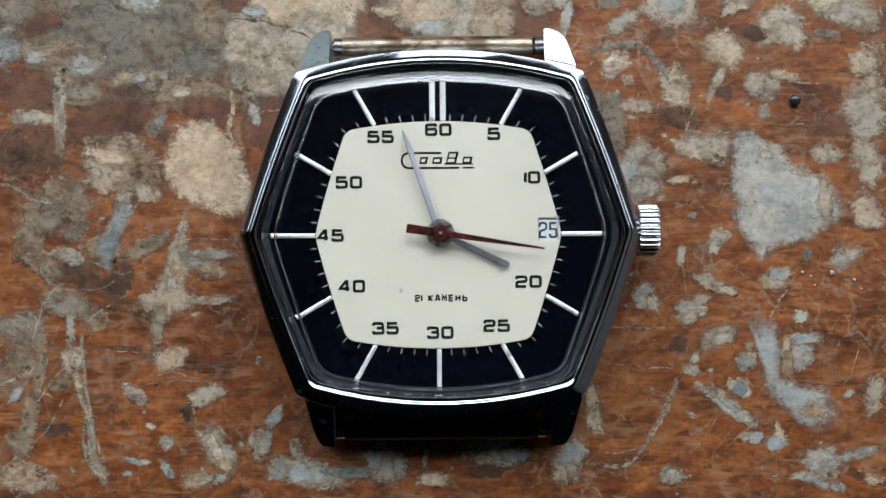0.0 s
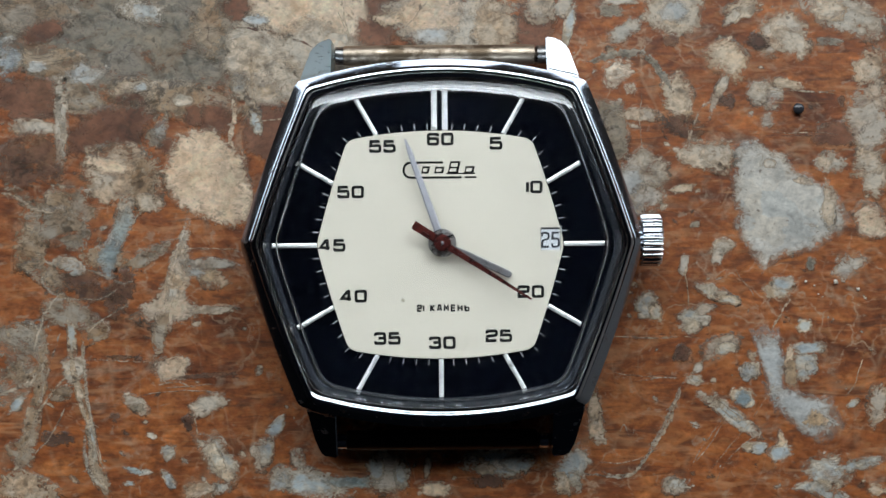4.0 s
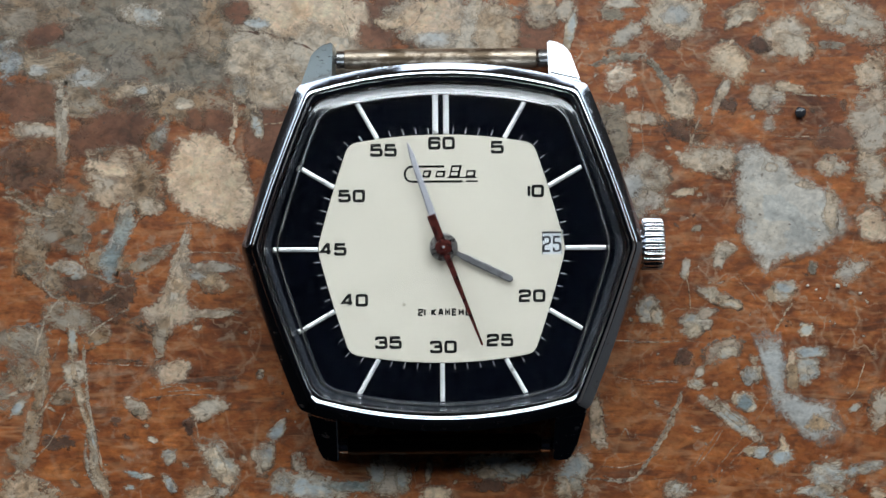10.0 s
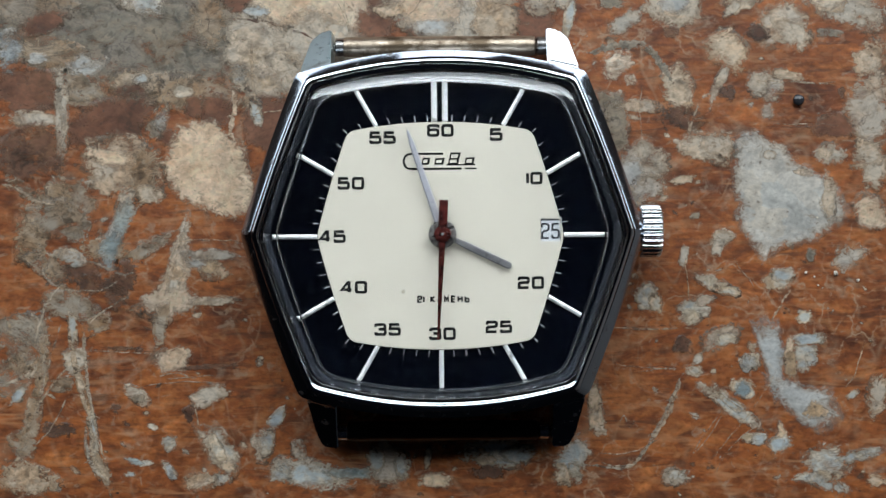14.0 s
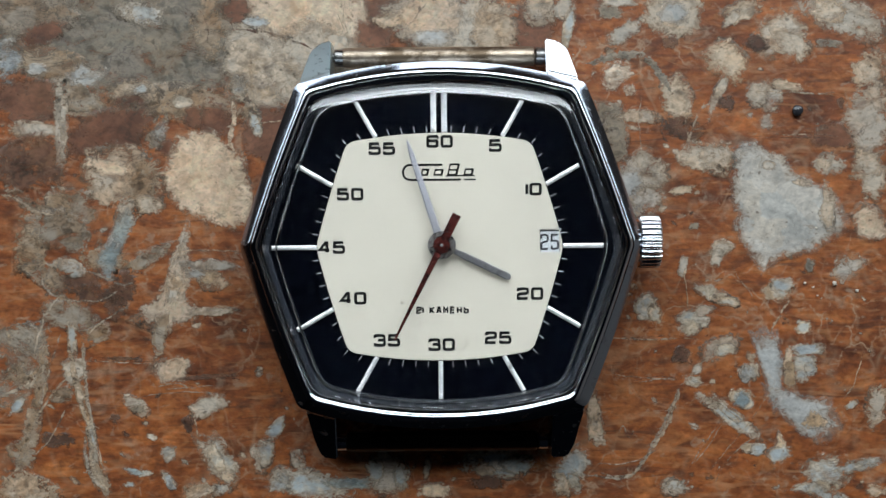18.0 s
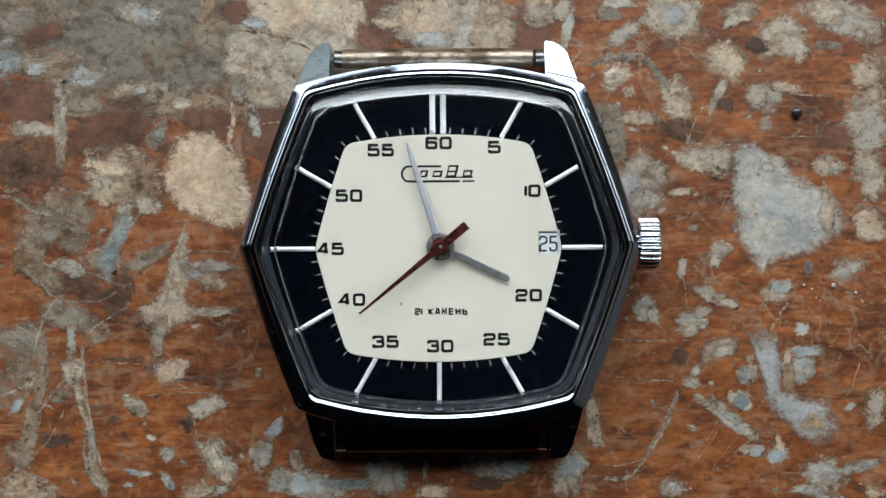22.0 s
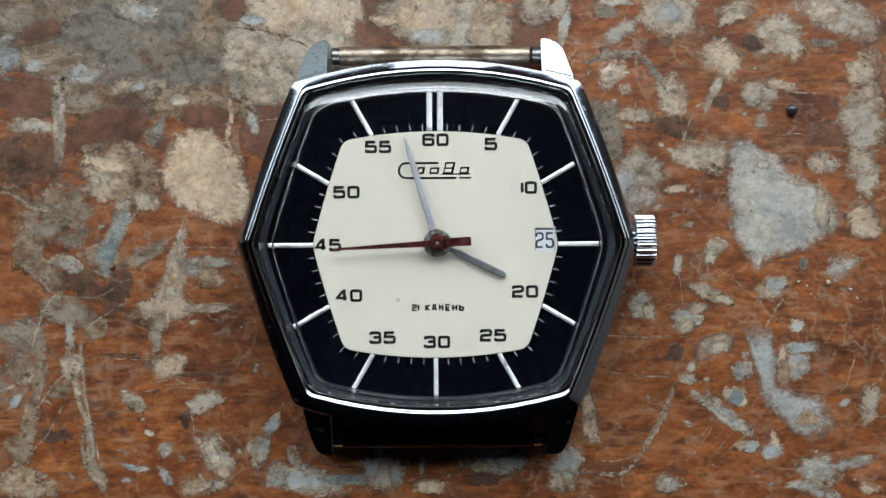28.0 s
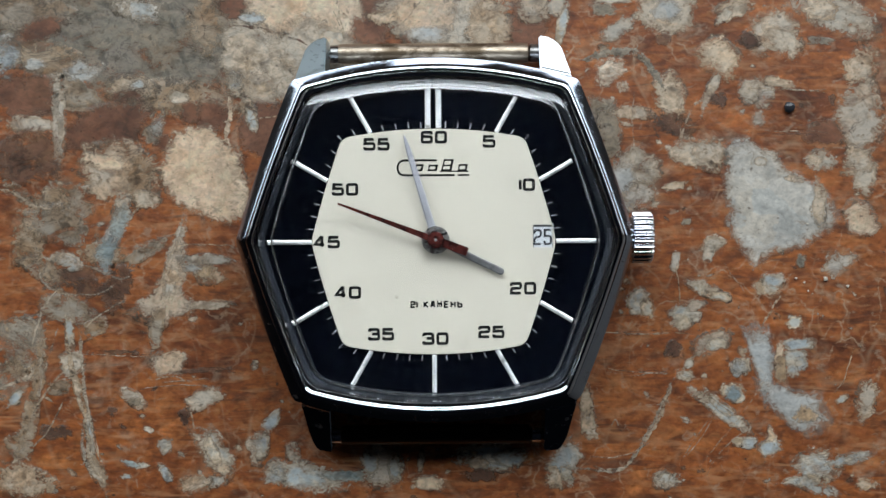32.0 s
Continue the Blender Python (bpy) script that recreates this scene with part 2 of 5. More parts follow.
    crust = grain(nt, where(nt, 1500, 1700, 1000, (3, 9, 0)), 1.0, 4, 0.6, 0.6)
    halo = put(nt, "Math", operation="MULTIPLY", i0=span(nt, cut, 0.5, 1.10, 0.9 * crusty, 0.0), i1=span(nt, tint, 0.40, 0.55, 0.45, 1.0))
    c = mixc(nt, halo, c, rgb(*[0.45 * m + 0.55 * v for m, v in zip(mid, (0.53, 0.42, 0.29))]))
    c = mixc(nt, 0.45, c, ramp(nt, fine, (0.33, (0.62, 0.60, 0.59)), (0.45, (0.95, 0.95, 0.95)), (0.54, (1.03, 1.03, 1.03)), (0.66, (1.28, 1.27, 1.25))), "MULTIPLY")
    band = put(nt, "Math", operation="MULTIPLY", i0=span(nt, cut, 1.05, 0.60), i1=span(nt, crust, 0.54, 0.62, 0.0, 0.8 * crusty))
    c = mixc(nt, band, c, rgb(0.085, 0.07, 0.055))
    shut = put(nt, "Math", operation="MULTIPLY", i0=span(nt, seam, 0.0, 0.035, 0.7 * min(1.0, busy), 0.0), i1=span(nt, tint, 0.52, 0.60))
    c = mixc(nt, shut, c, rgb(0.075, 0.06, 0.05))
    pale_rim = put(nt, "Math", operation="MULTIPLY", i0=put(nt, "Math", operation="MULTIPLY", i0=span(nt, cut, 0.30, 0.45), i1=span(nt, cut, 0.85, 0.60)), i1=span(nt, white, 0.42, 0.54, 0.0, 0.9 * crusty))
    c = mixc(nt, pale_rim, c, rgb(*[0.35 * v + 0.65 * k for v, k in zip(mid, (0.70, 0.62, 0.50))]))
    pits = span(nt, grain(nt, where(nt, 1100, 1100, 1000, (0, 5, 0)), 1.0, 3, 0.55), 0.66, 0.70, 0.0, 0.7)
    c = mixc(nt, pits, c, rgb(0.09, 0.07, 0.055))
    turn = put(nt, "Math", operation="FRACT", i0=put(nt, "Math", operation="MULTIPLY", i0=rnd, i1=7.31))
    c = mixc(nt, 0.38 if heart else 0.2, c, ramp(nt, turn, (0.0, (0.84, 0.98, 1.10)), (0.35, (0.96, 1.0, 1.02)), (0.65, (1.04, 1.0, 0.92)), (1.0, (1.18, 1.0, 0.76))), "MULTIPLY")
    c = mixc(nt, 1.0, c, ramp(nt, rnd, (0.0, (0.84, 0.84, 0.84)), (1.0, (1.12, 1.11, 1.08))), "MULTIPLY")
    c = mixc(nt, 1.0, c, rgb(1.09, 1.02, 0.99), "MULTIPLY")
    a = span(nt, cut, 0.16, 0.90)
    stain = span(nt, grain(nt, where(nt, 260, 420, 300, (7, 1, 0)), 1.0, 6, 0.66, 0.8), 0.28 + 0.08 * busy, 0.42 + 0.08 * busy, 1.0 - 0.6 * busy, 1.0)
    a = put(nt, "Math", operation="MULTIPLY", i0=a, i1=stain)
    # thin tan fringe that runs out into the stone round it
    hair = grain(nt, where(nt, 800, 720, 900, (6, 6, 0)), 1.0, 5, 0.66, 2.6)
    fringe = put(nt, "Math", operation="MULTIPLY", i0=span(nt, cut, -0.1, 0.45), i1=span(nt, hair, 0.45, 0.66, 0.0, 0.7))
    a = put(nt, "Math", operation="MAXIMUM", i0=a, i1=fringe)
    # dark seam along parts of the rim
    ring_zone = put(nt, "Math", operation="MULTIPLY", i0=span(nt, cut, -0.10, 0.10), i1=span(nt, cut, 0.42, 0.20))
    ring_zone = put(nt, "Math", operation="MULTIPLY", i0=ring_zone, i1=span(nt, tint, 0.50, 0.58, 0.0, 0.8 * crusty))
    c = mixc(nt, ring_zone, c, rgb(0.060, 0.046, 0.038))
    a = put(nt, "Math", operation="MAXIMUM", i0=a, i1=ring_zone)
    a = put(nt, "Math", operation="MULTIPLY", i0=a, i1=span(nt, edge, -0.18, 0.14))
    wire(nt, b, Base_Color=c, Alpha=a, Roughness=span(nt, fine, 0.3, 0.7, 0.36, 0.6),
         Normal=relief(nt, put(nt, "Math", operation="ADD", i0=cloud, i1=fine), 0.25, 0.00006))
    return m


STONE = {
    "grey": chip_stone("grey_chip", (0.105, 0.095, 0.074), (0.200, 0.180, 0.140), (0.33, 0.285, 0.22), 0.5, (0.34, 0.30, 0.25), 0.9, None, 1.2),
    "dusty": chip_stone("dusty_chip", (0.085, 0.058, 0.037), (0.21, 0.150, 0.098), (0.42, 0.335, 0.245), 0.85, (0.36, 0.265, 0.175), 1.25, (0.42, 0.37, 0.30)),
    "pale_grey": chip_stone("pale_grey_chip", (0.24, 0.195, 0.150), (0.43, 0.370, 0.295), (0.62, 0.55, 0.465), 0.5, (0.48, 0.39, 0.29), 0.9, (0.53, 0.49, 0.42)),
    "blue_heart": chip_stone("blue_hearted_chip", (0.26, 0.22, 0.165), (0.48, 0.43, 0.345), (0.66, 0.61, 0.53), 0.55, (0.50, 0.42, 0.31), 0.8, (0.44, 0.52, 0.56)),
    "beige": chip_stone("beige_chip", (0.24, 0.180, 0.130), (0.41, 0.332, 0.252), (0.58, 0.50, 0.41), 0.62, (0.46, 0.37, 0.28), 1.0, (0.56, 0.53, 0.47)),
    "peach": chip_stone("peach_chip", (0.53, 0.385, 0.265), (0.66, 0.50, 0.36), (0.75, 0.61, 0.475), 0.45, (0.66, 0.56, 0.45), 0.35),
    "blue_grey": chip_stone("blue_grey_chip", (0.29, 0.305, 0.305), (0.415, 0.435, 0.435), (0.55, 0.57, 0.56), 0.32, (0.45, 0.46, 0.455), 0.25, None, 1.0, 0.6),
    "cream": chip_stone("cream_chip", (0.46, 0.36, 0.26), (0.68, 0.57, 0.45), (0.78, 0.70, 0.60), 0.4, (0.64, 0.56, 0.46)),
    "frost": chip_stone("frosty_chip", (0.17, 0.18, 0.18), (0.32, 0.33, 0.325), (0.56, 0.565, 0.55), 1.0, (0.46, 0.43, 0.37), 1.2, (0.44, 0.49, 0.51)),
    "teal": chip_stone("teal_chip", (0.14, 0.19, 0.21), (0.26, 0.33, 0.35), (0.46, 0.50, 0.48), 0.5, (0.42, 0.40, 0.34), 0.6, None, 1.0, 0.6),
    "ochre": chip_stone("ochre_chip", (0.28, 0.18, 0.10), (0.43, 0.31, 0.19), (0.58, 0.46, 0.33), 0.7, (0.46, 0.38, 0.28), 0.6, None, 1.0, 0.5),
    "umber": chip_stone("umber_chip", (0.045, 0.026, 0.017), (0.105, 0.052, 0.033), (0.16, 0.085, 0.055), 0.95, (0.12, 0.07, 0.05), 0.8, None, 1.0, 0.15),
    "russet": chip_stone("russet_chip", (0.085, 0.040, 0.025), (0.160, 0.070, 0.041), (0.24, 0.112, 0.066), 0.45, (0.21, 0.082, 0.042), 0.4, None, 1.0, 0.15),
}


def metal(name, colour, rough, scratch=0.3, tarnish=None, amount=0.0, patches=500, spread=(0.6, 1.7)):
    m, nt, b = material(name)
    n = grain(nt, local(nt, 900, 3600, 2500), 1.0, 5, 0.65)
    spots = grain(nt, local(nt, patches, patches * 1.4, patches), 1.0, 6, 0.65)
    c = rgb(*colour)
    r = span(nt, n, 0.3, 0.75, rough * spread[0], rough * spread[1])
    if tarnish:
        f = span(nt, spots, 0.62 - amount * 0.4, 0.70 - amount * 0.3)
        c = mixc(nt, f, c, rgb(*tarnish))
        r = mixc(nt, f, r, rgb(0.5, 0.5, 0.5))
    wire(nt, b, Base_Color=c, Metallic=1.0, Roughness=r, Normal=relief(nt, n, scratch, 0.00002))
    return m


chrome = metal("worn_chrome", (0.47, 0.51, 0.57), 0.10, 0.12, (0.20, 0.20, 0.21), 0.05, 700)
polished = metal("polished_chrome", (0.72, 0.75, 0.79), 0.065, 0.08)
crown_chrome = metal("crown_chrome", (0.93, 0.93, 0.95), 0.17, 0.10)
brushed = metal("brushed_steel", (0.56, 0.64, 0.66), 0.30, 0.02, spread=(0.85, 1.2))
brass = metal("worn_brass_plate", (0.50, 0.41, 0.32), 0.40, 0.9, (0.17, 0.125, 0.085), 0.36, 330)
pin_steel = metal("dark_pin_steel", (0.34, 0.33, 0.32), 0.3, 0.5, (0.09, 0.07, 0.06), 0.25, 900)
# near-black to carry the shade that the lower bar lies in
shaded_steel = metal("shaded_bar_steel", (0.06, 0.055, 0.05), 0.35, 0.4)
silver = metal("silvered_baton", (0.96, 0.96, 0.95), 0.50, 0.25, (0.45, 0.44, 0.42), 0.12, 900)
grey_steel = metal("grey_hand_steel", (0.25, 0.25, 0.26), 0.42, 0.2, (0.14, 0.13, 0.13), 0.12, 1500)
light_steel = metal("pale_hand_steel", (0.47, 0.47, 0.51), 0.50, 0.1)
red_hand = metal("red_brown_lacquered_steel", (0.15, 0.036, 0.030), 0.38, 0.4, (0.022, 0.008, 0.008), 0.36, 1300)


def paint(name, colour, rough, blotch=0.06, spot=None):
    m, nt, b = material(name)
    n = grain(nt, local(nt, 120, 120, 120), 1.0, 5, 0.6)
    f = grain(nt, local(nt, 2200, 2200, 2200), 1.0, 3, 0.5)
    lo, hi = [tuple(v * s for v in colour) for s in (1 - blotch, 1 + blotch * 0.6)]
    c = ramp(nt, n, (0.3, lo), (0.7, hi))
    if spot:
        k = span(nt, grain(nt, local(nt, 260, 260, 260), 1.0, 2, 0.4), 0.70, 0.78)
        c = mixc(nt, put(nt, "Math", operation="MULTIPLY", i0=k, i1=0.35), c, rgb(*spot))
    wire(nt, b, Base_Color=c, Roughness=rough, Normal=relief(nt, f, 0.05, 0.00002))
    return m


cream_paint = paint("aged_cream_dial_paint", (0.625, 0.580, 0.485), 0.5, 0.035, (0.42, 0.34, 0.25))
black_gloss = paint("black_dial_lacquer", (0.0008, 0.0013, 0.0030), 0.10, 0.25)
black_gloss.node_tree.nodes["Principled BSDF"].inputs["Specular IOR Level"].default_value = 0.15
ink = paint("black_dial_print", (0.004, 0.004, 0.004), 0.6)
ink.node_tree.nodes["Principled BSDF"].inputs["Specular IOR Level"].default_value = 0.15
white_mark = paint("white_dial_print", (0.80, 0.81, 0.81), 0.5)
date_white = paint("white_date_disc", (0.60, 0.62, 0.64), 0.5, 0.03)
rim_grey = paint("grey_dial_rim", (0.035, 0.040, 0.050), 0.25)
shade_grey = paint("date_window_shade", (0.05, 0.05, 0.05), 0.6)
date_ink = paint("blue_black_date_print", (0.010, 0.012, 0.017), 0.5)
# paints of the unseen room, set for what the watch reflects
wall_paint = paint("dim_room_paint", (0.006, 0.009, 0.016), 0.9, 0.15)
ceiling_paint = paint("grey_ceiling_paint", (0.007, 0.013, 0.028), 0.9, 0.15)
pale_paint = paint("pale_window_wall_paint", (0.16, 0.17, 0.19), 0.8, 0.1)
east_reflector_paint = paint("pale_reflector_paint", (0.70, 0.69, 0.68), 0.9, 0.15)
west_paint = paint("west_wall_paint", (0.05, 0.055, 0.07), 0.9, 0.15)
bead_black = paint("black_bead", (0.035, 0.036, 0.042), 0.12)
crumb_white = paint("pale_crumb", (0.80, 0.72, 0.60), 0.8, 0.2)
sill_stone = stone_matrix()


def crystal_glass():
    m, nt, b = material("acrylic_crystal")
    n = grain(nt, local(nt, 500, 2600, 900), 1.0, 5, 0.6)
    wire(nt, b, Base_Color=rgb(0.985, 0.99, 1.0), Roughness=0.0, IOR=1.52, Transmission_Weight=1.0,
         Specular_IOR_Level=0.0, Coat_Weight=0.95, Coat_Roughness=0.11, Coat_IOR=1.5,
         Normal=relief(nt, n, 0.005, 0.00002))
    return m


acrylic = crystal_glass()

# ---- mesh tools: shapes are drawn in millimetres ----
MM = 0.001


def part(name, bm, mat, parent=None, label="", smooth=True, sharp=None):
    """Links a bmesh drawn in millimetres as one mesh object under its thing."""
    bmesh.ops.recalc_face_normals(bm, faces=bm.faces)
    bmesh.ops.scale(bm, vec=(MM, MM, MM), verts=bm.verts)
    me = bpy.data.meshes.new(name)
    for f in bm.faces:
        f.smooth = smooth
    if sharp:
        for e in bm.edges:
            if len(e.link_faces) == 2 and e.calc_face_angle(0) > radians(sharp):
                e.smooth = False
    bm.to_mesh(me)
    bm.free()
    me.materials.append(mat)
    ob = new(name, me)
    ob.parent = parent
    if label:
        tagged(ob, label=label)
    return ob


def loft(rings, cap_first=False, cap_last=False, closed=False):
    bm = bmesh.new()
    vs = [[bm.verts.new(p) for p in ring] for ring in rings]
    pairs = list(zip(vs, vs[1:])) + ([(vs[-1], vs[0])] if closed else [])
    for a, b in pairs:
        n = len(a)
        for i in range(n):
            bm.faces.new((a[i], a[(i + 1) % n], b[(i + 1) % n], b[i]))
    if cap_first:
        bm.faces.new(vs[0])
    if cap_last:
        bm.faces.new(vs[-1])
    return bm


def outline(ax, cx, cy, bt, bs, r, z, seg=12):
    """A six-sided watch outline: points at the sides, bowed top and bottom, rounded corners."""
    cs = [Vector(p) for p in ((ax, 0), (cx, cy), (-cx, cy), (-ax, 0), (-cx, -cy), (cx, -cy))]
    bows = (bs, bt, bs, bs, bt, bs)

    def at(i, t):
        a, b = cs[i % 6], cs[(i + 1) % 6]
        d = (b - a).normalized()
        return a.lerp(b, t) + Vector((d.y, -d.x)) * (bows[i % 6] * 4 * t * (1 - t))

    out = []
    for i in range(6):
        cut = r / (cs[(i + 1) % 6] - cs[i]).length
        for j in range(seg):
            out.append(at(i, cut + (1 - 2 * cut) * j / (seg - 1)))
        cut2 = r / (cs[(i + 2) % 6] - cs[(i + 1) % 6]).length
        p, q, c = at(i, 1 - cut), at(i + 1, cut2), cs[(i + 1) % 6]
        for j in range(1, 6):
            t = j / 6
            out.append(p * (1 - t) ** 2 + c * 2 * t * (1 - t) + q * t * t)
    return [Vector((p.x, p.y, z)) for p in out]


def scaled(ring, f, z, dx=0.0, dy=0.0):
    return [Vector((p.x * f + dx, p.y * f + dy, z)) for p in ring]


def reach(ring, a):
    """How far from the middle a ring lies in the direction a (radians from 12, clockwise)."""
    d = Vector((math.sin(a), math.cos(a)))
    best = 0.0
    n = len(ring)
    for i in range(n):
        p, q = ring[i].to_2d(), ring[(i + 1) % n].to_2d()
        e = q - p
        den = d.x * e.y - d.y * e.x
        if abs(den) > 1e-9:
            s = (p.x * e.y - p.y * e.x) / den
            u = (p.x * d.y - p.y * d.x) / den
            if s > 0 and -1e-6 <= u <= 1 + 1e-6:
                best = max(best, s)
    return best


def plate(outlines, z, thick, bevel, name, mat, parent, label=""):
    """A flat plate from closed outlines, the inner ones being holes."""
    cu = bpy.data.curves.new(name, "CURVE")
    cu.dimensions, cu.fill_mode, cu.extrude = "2D", "BOTH", (thick / 2 - bevel) * MM
    cu.bevel_depth, cu.bevel_resolution = bevel * MM, 2
    for pts in outlines:
        s = cu.splines.new("POLY")
        s.points.add(len(pts) - 1)
        for sp, p in zip(s.points, pts):
            sp.co = (p[0] * MM, p[1] * MM, 0, 1)
        s.use_cyclic_u = True
    tmp = new("plate_tmp", cu)
    me = bpy.data.meshes.new_from_object(tmp.evaluated_get(bpy.context.evaluated_depsgraph_get()))
    bpy.data.objects.remove(tmp)
    me.transform(Matrix.Translation((0, 0, (z + thick / 2) * MM)))
    me.materials.clear()
    me.materials.append(mat)
    ob = new(name, me)
    ob.parent = parent
    if label:
        tagged(ob, label=label)
    return ob


def bar(x0, y0, x1, y1, w, z, h, taper=1.0, ridge=0.0):
    """A flat bar from one point to another, with bevelled or ridged top."""
    a, b = Vector((x0, y0)), Vector((x1, y1))
    d = (b - a).normalized()
    s = Vector((-d.y, d.x)) * (w / 2)
    c = min(w, h) * 0.25
    bm = bmesh.new()

    def ring(zz, k, cut):
        p = [a + d * cut - s * k, b - d * cut - s * k * taper, b - d * cut + s * k * taper, a + d * cut + s * k]
        return [bm.verts.new((q.x, q.y, zz)) for q in p]

    r = [ring(z, 1, 0), ring(z + h - c, 1, 0), ring(z + h, 1 - 2 * c / w if not ridge else ridge, c)]
    for p, q in zip(r, r[1:]):
        for i in range(4):
            bm.faces.new((p[i], p[(i + 1) % 4], q[(i + 1) % 4], q[i]))
    bm.faces.new(r[0])
    bm.faces.new(r[-1])
    return bm


def disc(profile, n=48, x=0.0, y=0.0):
    """A turned piece about z from (radius, height) pairs."""
    rings = [[(x + r * math.cos(2 * math.pi * i / n), y + r * math.sin(2 * math.pi * i / n), z) for i in range(n)] for r, z in profile]
    return loft(rings, True, True)


def rod(profile, y, z, n=32):
    """A turned piece about an axis along x from (x, radius) pairs."""
    rings = [[(x, y + r * math.cos(2 * math.pi * i / n), z + r * math.sin(2 * math.pi * i / n)) for i in range(n)] for x, r in profile]
    return loft(rings, True, True)


# ---- the unseen room, added round the slab to shape light and reflections ----


def slab(name, x0, x1, y0, y1, z0, z1, mat, label, kind="structure", bevel=0.0, parent=None):
    bm = bmesh.new()
    bmesh.ops.create_cube(bm, size=1)
    bmesh.ops.scale(bm, vec=((x1 - x0), (y1 - y0), (z1 - z0)), verts=bm.verts)
    bmesh.ops.translate(bm, vec=((x0 + x1) / 2, (y0 + y1) / 2, (z0 + z1) / 2), verts=bm.verts)
    if bevel:
        bmesh.ops.bevel(bm, geom=bm.edges[:], offset=bevel, segments=3, affect="EDGES")
    bmesh.ops.scale(bm, vec=(1000, 1000, 1000), verts=bm.verts)
    ob = part(name, bm, mat, parent, smooth=False)
    return tagged(ob, label=label, kind=kind, category=name.split("_")[0])


slab("ceiling", -1.6, 0.85, -1.2, 0.172, 0.95, 1.0, ceiling_paint, "unseen dark ceiling added over the stone")
slab("wall_south", -1.6, 0.85, -1.25, -1.2, 0.0, 0.95, wall_paint, "unseen dark wall, added")
# pale wall added out of view so the case's right side reflects grey
slab("wall_east", 0.85, 0.90, -1.25, 0.22, 0.0, 0.95, east_reflector_paint, "unseen pale wall added as a reflector for the case")
slab("wall_west", -1.65, -1.6, -1.25, 0.22, 0.0, 0.95, west_paint, "unseen dark wall, added")
slab("wall_north_sill", -1.6, 0.85, 0.172, 0.22, 0.0, 0.094, pale_paint, "unseen plain wall added below the window opening")
slab("wall_north_lintel", -1.6, 0.85, 0.172, 0.22, 0.268, 0.95, wall_paint, "unseen dark wall added above the window opening")
slab("wall_north_left", -1.6, -0.83, 0.172, 0.22, 0.094, 0.268, wall_paint, "unseen dark wall added beside the window opening")
slab("wall_north_right", 0.80, 0.85, 0.172, 0.22, 0.094, 0.268, wall_paint, "unseen dark wall added beside the window opening")

sill = slab("stone_slab", -1.65, 0.90, -1.25, 0.22, -0.04, 0.0, sill_stone,
            "polished red-brown conglomerate stone slab with pale inclusions", kind="structure", bevel=0.004)
sill["category"] = "stone slab"

# ---- the watch ----
watch = new("wristwatch")
watch.matrix_world = pose(0.0001, -0.00012, 0, 0, 0, 0.5)
tagged(watch, "strapless steel wristwatch with six-sided case, cream and black dial", "wristwatch")


